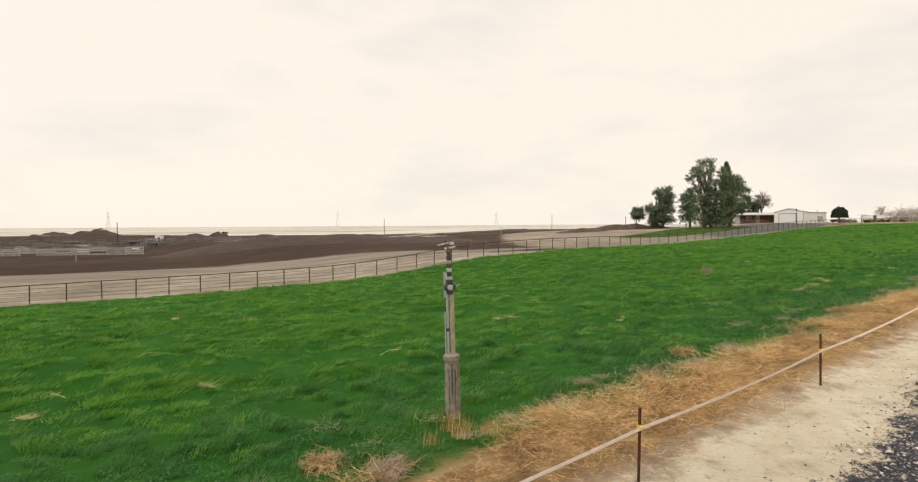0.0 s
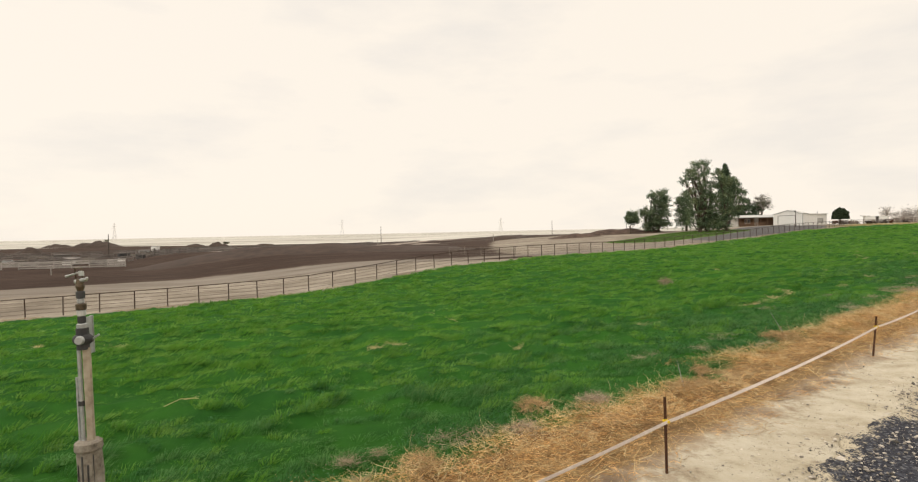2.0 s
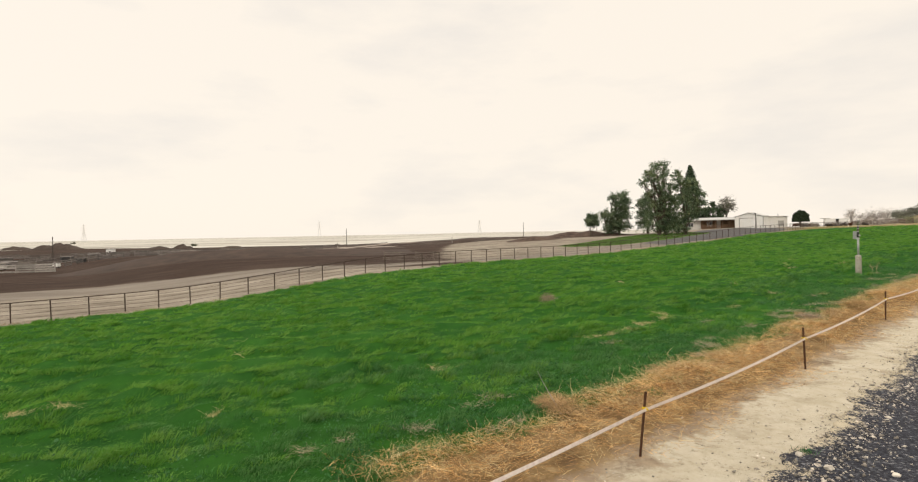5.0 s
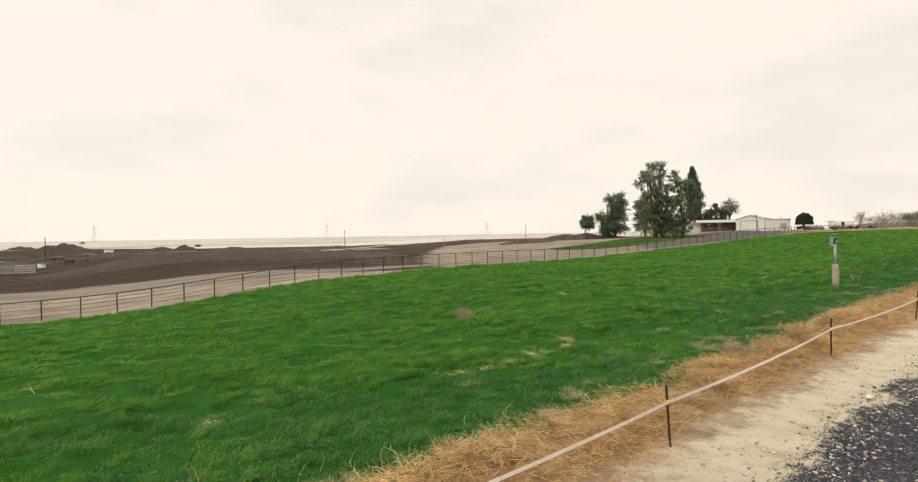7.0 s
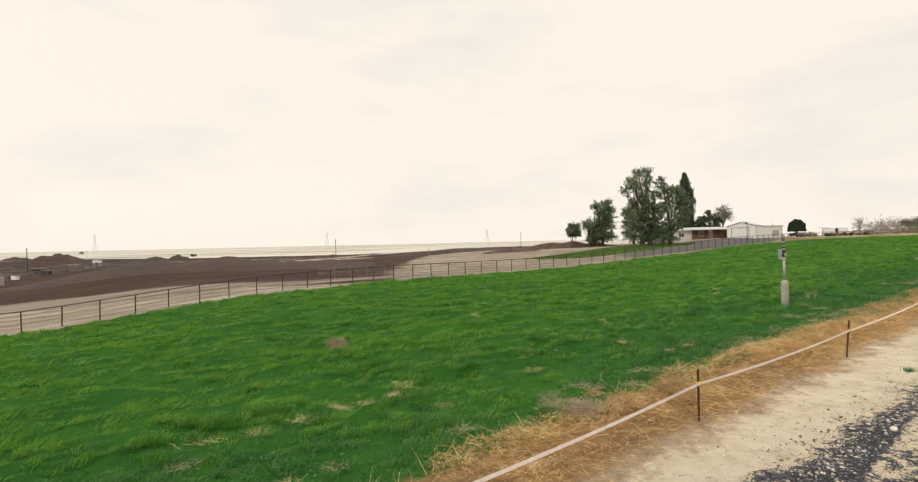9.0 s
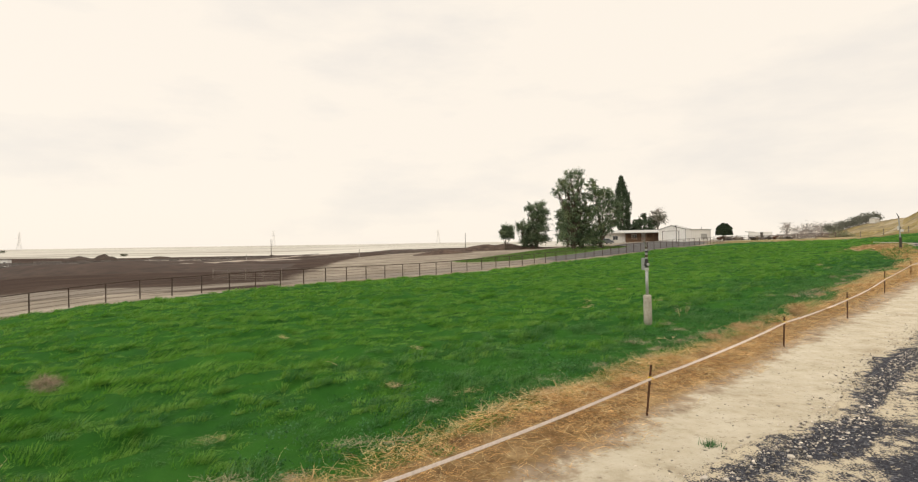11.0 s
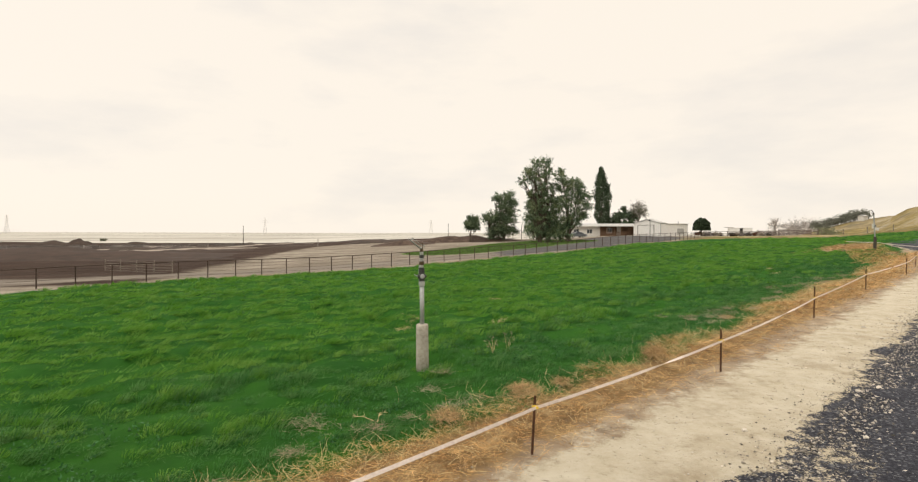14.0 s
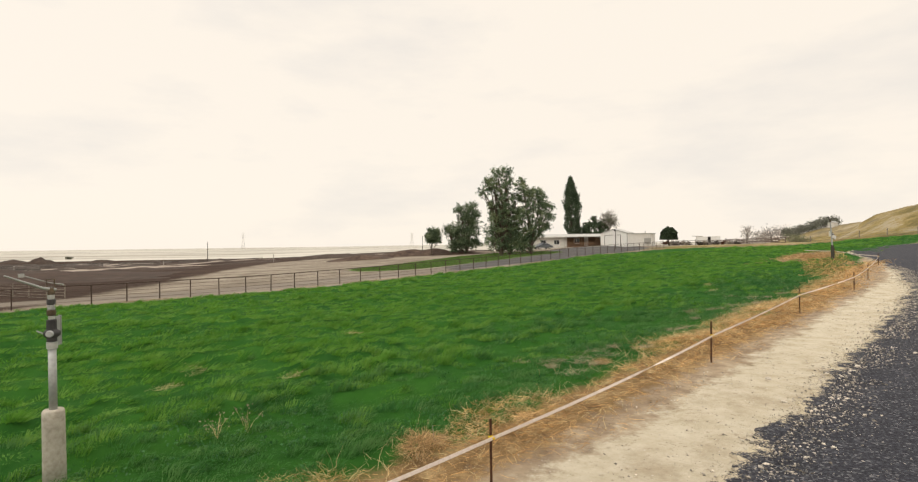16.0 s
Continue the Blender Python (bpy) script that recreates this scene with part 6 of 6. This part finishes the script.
def dead_weed(at, h, seed):
    rng = np.random.default_rng(seed)
    x, y = at
    t = thing("dead_weed", "pale dried weed standing in the grass", "weed", (x, y, float(field_z(x, y))))
    st = Shape()
    tips = []
    for k in range(6):
        tip = Vector((rng.normal() * 0.13, rng.normal() * 0.13, h * rng.uniform(0.5, 1)))
        st.tube([(0, 0, -0.03), tip * 0.5 + Vector((0, 0, 0.05)), tip], [0.004, 0.003, 0.002], 5)
        tips.append(np.array(tip))
    part("stalks", st, M_STALK, t)
    c = np.concatenate([tp + rng.normal(size=(9, 3)) * 0.05 for tp in tips])
    part("dry_leaves", leaf_mesh("dry_leaves", c, 0.02, rng), M_FENCEGRASS, t)


def make_verge_things():
    rng = random.Random(6)
    first = [(3.4, 11), (4.8, 12.3), (6, 12.3), (1.9, 9.5), (8.2, 14.1), (1.3, 9.3), (-1.8, 8.3), (-0.9, 7.8), (8.6, 15.2), (7.8, 14), (5.1, 13.7), (11.9, 18.5), (15.9, 20.7), (6.1, 13.6), (11.7, 18.6), (14.9, 20.2)]
    later = [(11.9, 17.9), (13.3, 17.9), (15.2, 19.6), (14.3, 19.7), (21.5, 24.8), (21.7, 25.2), (21.4, 26.3), (26.3, 29.4), (32.1, 33.8), (33.5, 34.8), (34.3, 35.2), (41.4, 41.6), (37.1, 37.3)]
    for k, at in enumerate(first + later):
        pale = k % 6 == 1 and k < len(first)
        make_tumbleweed("greyish dry tumbleweed caught in the straw" if pale else "brown dry tumbleweed caught in the straw", at, rng.uniform(0.22, 0.4), M_TUMBLEG if pale else M_TUMBLE, 100 + k, rng.uniform(0.32, 0.5) if k < len(first) else rng.uniform(0.3, 0.42))
    make_tumbleweed("round dark brown tumbleweed resting against the straw", (22.55, 25.3), 0.40, M_TUMBLE, 151, 0.7)
    make_tumbleweed("sprawling greyish tumbleweed at the pasture's edge", (20.85, 25.0), 0.46, M_TUMBLEG, 152, 0.36)
    make_tumbleweed("rusty brown tangle of dead weed in the straw", (36.8, 36.8), 0.36, M_TUMBLE, 153, 0.6)
    make_tumbleweed("pinkish brown tumbleweed lying out on the pasture", (14.63, 33.84), 0.42, M_TUMBLEG, 150, 0.6)
    near = [(-0.35, 9.9), (-5.6, 13.2), (-8.9, 24.4), (5.4, 19.7), (-12.4, 24.9), (16.3, 26.6), (15.7, 25.9), (15.0, 25.4), (20.5, 28.6), (17.5, 27.7), (14.3, 24.9), (16.7, 27.0), (9.8, 22.4), (23.4, 31.0), (24.9, 30.2)]
    far = [(23.9, 35.0), (34.3, 41.9), (31.4, 42.5), (31.7, 43.5), (52.6, 55.1), (35.2, 48.5), (53.6, 57.0), (17.3, 27.1), (1.3, 20.1), (1.8, 20.7), (19.4, 38.3), (-8.3, 11.6)]
    solo("loose_straw", loose_straw(near + far, 200), M_STALK, "flattened wisps of pale dry straw lying in the grass", "straw", kind="stuff")
    # straw blown in small heaps over the first strip of grass
    blown = []
    for _ in range(110):
        s, d = rng.uniform(-2, 74), 6.7 + abs(rng.gauss(0, 1.0))
        if value_noise(np.array([s * 0.22]), np.array([3.0]), 47)[0] > 0.38:
            blown.append(tuple(float(c) for c in place(s, d)))
    solo("blown_straw", loose_straw(blown, 201), M_FENCEGRASS, "small heaps of pale straw blown into the pasture's edge", "straw", kind="stuff")
    for k, at in enumerate([(-1.8, 15.2), (-9.3, 17.4), (3.4, 26.4), (2.5, 29.4), (21.6, 33.8), (34.7, 42.9), (31.1, 34.1), (-8.6, 12.8), (30.8, 34.1)]):
        dry_branch(at, rng.uniform(0.35, 0.7), rng.uniform(0, 180), 300 + k)
    dead_weed((34.0, 39.0), 0.5, 400)
    dead_weed((33.6, 38.7), 0.34, 401)
    g = np.random.default_rng(14)
    for x, y, n, h in ((0.0, 9.15, 36, 0.36), (0.35, 9.25, 26, 0.3), (-0.45, 8.9, 20, 0.26), (-0.2, 9.55, 16, 0.34)):
        me = blades("dry_grass_tuft", np.zeros(n), np.zeros(n), np.zeros(n), np.full(n, h), 3, g, np.full(n, 0.004), (0.12, 0.0), np.full(n, 0.07))
        solo("dry_grass_tuft", me, M_STRAW, "golden tuft of dry grass before the old riser", "grass", (x, y, ground_z(x, y)), 0, "dry tufts")
    for x, y in ((14.65, 15.85), (27.9, 26.65)):
        n = 26
        me = blades("green_sprig", np.zeros(n), np.zeros(n), np.zeros(n), np.full(n, 0.11), 4, g, np.full(n, 0.006), (0.05, 0.0), np.full(n, 0.055))
        solo("green_sprig", me, M_WEED, "small green weed growing on the sandy shoulder", "weed", (x, y, ground_z(x, y) + 0.01), 0, "shoulder weeds")


make_verge_things()


# ---- loose stones ----
def pebbles(name, x, y, z, size, rng):
    n = len(x)
    unit = np.array([(1, 0, 0), (-1, 0, 0), (0, 1, 0), (0, -1, 0), (0, 0, 1), (0, 0, -1)], float)
    tri = np.array([(0, 2, 4), (2, 1, 4), (1, 3, 4), (3, 0, 4), (2, 0, 5), (1, 2, 5), (3, 1, 5), (0, 3, 5)])
    a = rng.uniform(0, 6.28, n)
    v = unit[None] * rng.uniform(0.55, 1.2, (n, 6, 1)) * size[:, None, None] * np.array([1, 0.8, 0.55])
    c, s = np.cos(a)[:, None], np.sin(a)[:, None]
    v = np.stack([v[..., 0] * c - v[..., 1] * s, v[..., 0] * s + v[..., 1] * c, v[..., 2]], -1)
    v = v + rng.normal(size=v.shape) * (size * 0.14)[:, None, None]
    v = v + np.stack([x, y, z], -1)[:, None, :]
    return array_mesh(name, v.reshape(-1, 3), (np.arange(n)[:, None, None] * 6 + tri[None]).reshape(-1, 3))


def make_stones():
    rng = np.random.default_rng(13)

    def strewn(n, centre, spread, lo, hi, power, patch, seed):
        s = rng.uniform(2, 92, n)
        d = road_edge(s) + centre + rng.normal(size=n) * spread
        x, y = place(s, d)
        keep = value_noise(x * 0.8, y * 0.8, seed) > patch
        x, y, d, s = x[keep], y[keep], d[keep], s[keep]
        size = lo + (hi - lo) * rng.random(len(x)) ** power
        on_road = d < road_edge(s) - 0.2
        return x, y, height(x, y) + np.where(on_road, 0.04, 0.012), size

    solo("gravel", pebbles("gravel", *strewn(30000, -0.3, 0.3, 0.007, 0.042, 3.6, 0.2, 51), rng), M_STONE, "loose pale and brown gravel at the road's edge", "gravel", kind="stuff")
    solo("chippings", pebbles("chippings", *strewn(16000, -0.3, 0.26, 0.005, 0.016, 2.0, 0.3, 52), rng), M_CHIP, "loose dark road chippings spilled over the sand", "gravel", kind="stuff")
    x, y, z, size = strewn(9000, -2.2, 1.1, 0.006, 0.022, 4, 0.2, 53)
    solo("road_grit", pebbles("road_grit", x, y, z, size, rng), M_STONE, "scattered small stones on the road surface", "gravel", kind="stuff")
    s, d = rng.uniform(2, 92, 12000), rng.uniform(2.5, 5.2, 12000)
    x, y = place(s, d)
    solo("sand_crumbs", pebbles("sand_crumbs", x, y, height(x, y) + 0.006, rng.uniform(0.008, 0.03, 12000) * rng.random(12000) ** 1.3, rng), M_STONE, "small dirt crumbs and pebbles on the sandy shoulder", "gravel", kind="stuff")
    r2 = random.Random(8)
    for k in range(34):
        s = r2.uniform(8, 66)
        d = float(road_edge(s)) + r2.gauss(-0.25, 0.45)
        x, y = place(s, d)
        q = r2.uniform(0.035, 0.085)
        bm = bmesh.new()
        bmesh.ops.create_icosphere(bm, subdivisions=2, radius=1)
        off = r2.uniform(0, 50)
        for vv in bm.verts:
            vv.co *= 0.8 + 0.45 * noise.noise(vv.co * 1.2 + Vector((off, 0, 0)))
            vv.co = Vector((vv.co.x * q, vv.co.y * q * 0.8, vv.co.z * q * 0.55))
        me = bpy.data.meshes.new("stone")
        bm.to_mesh(me)
        bm.free()
        solo("stone", me, M_STONE_PALE, "pale rough stone lying at the road's edge", "stone", (x, y, ground_z(x, y) + (0.045 if d < road_edge(s) else 0.015)), r2.uniform(0, 180), "roadside stones")


make_stones()
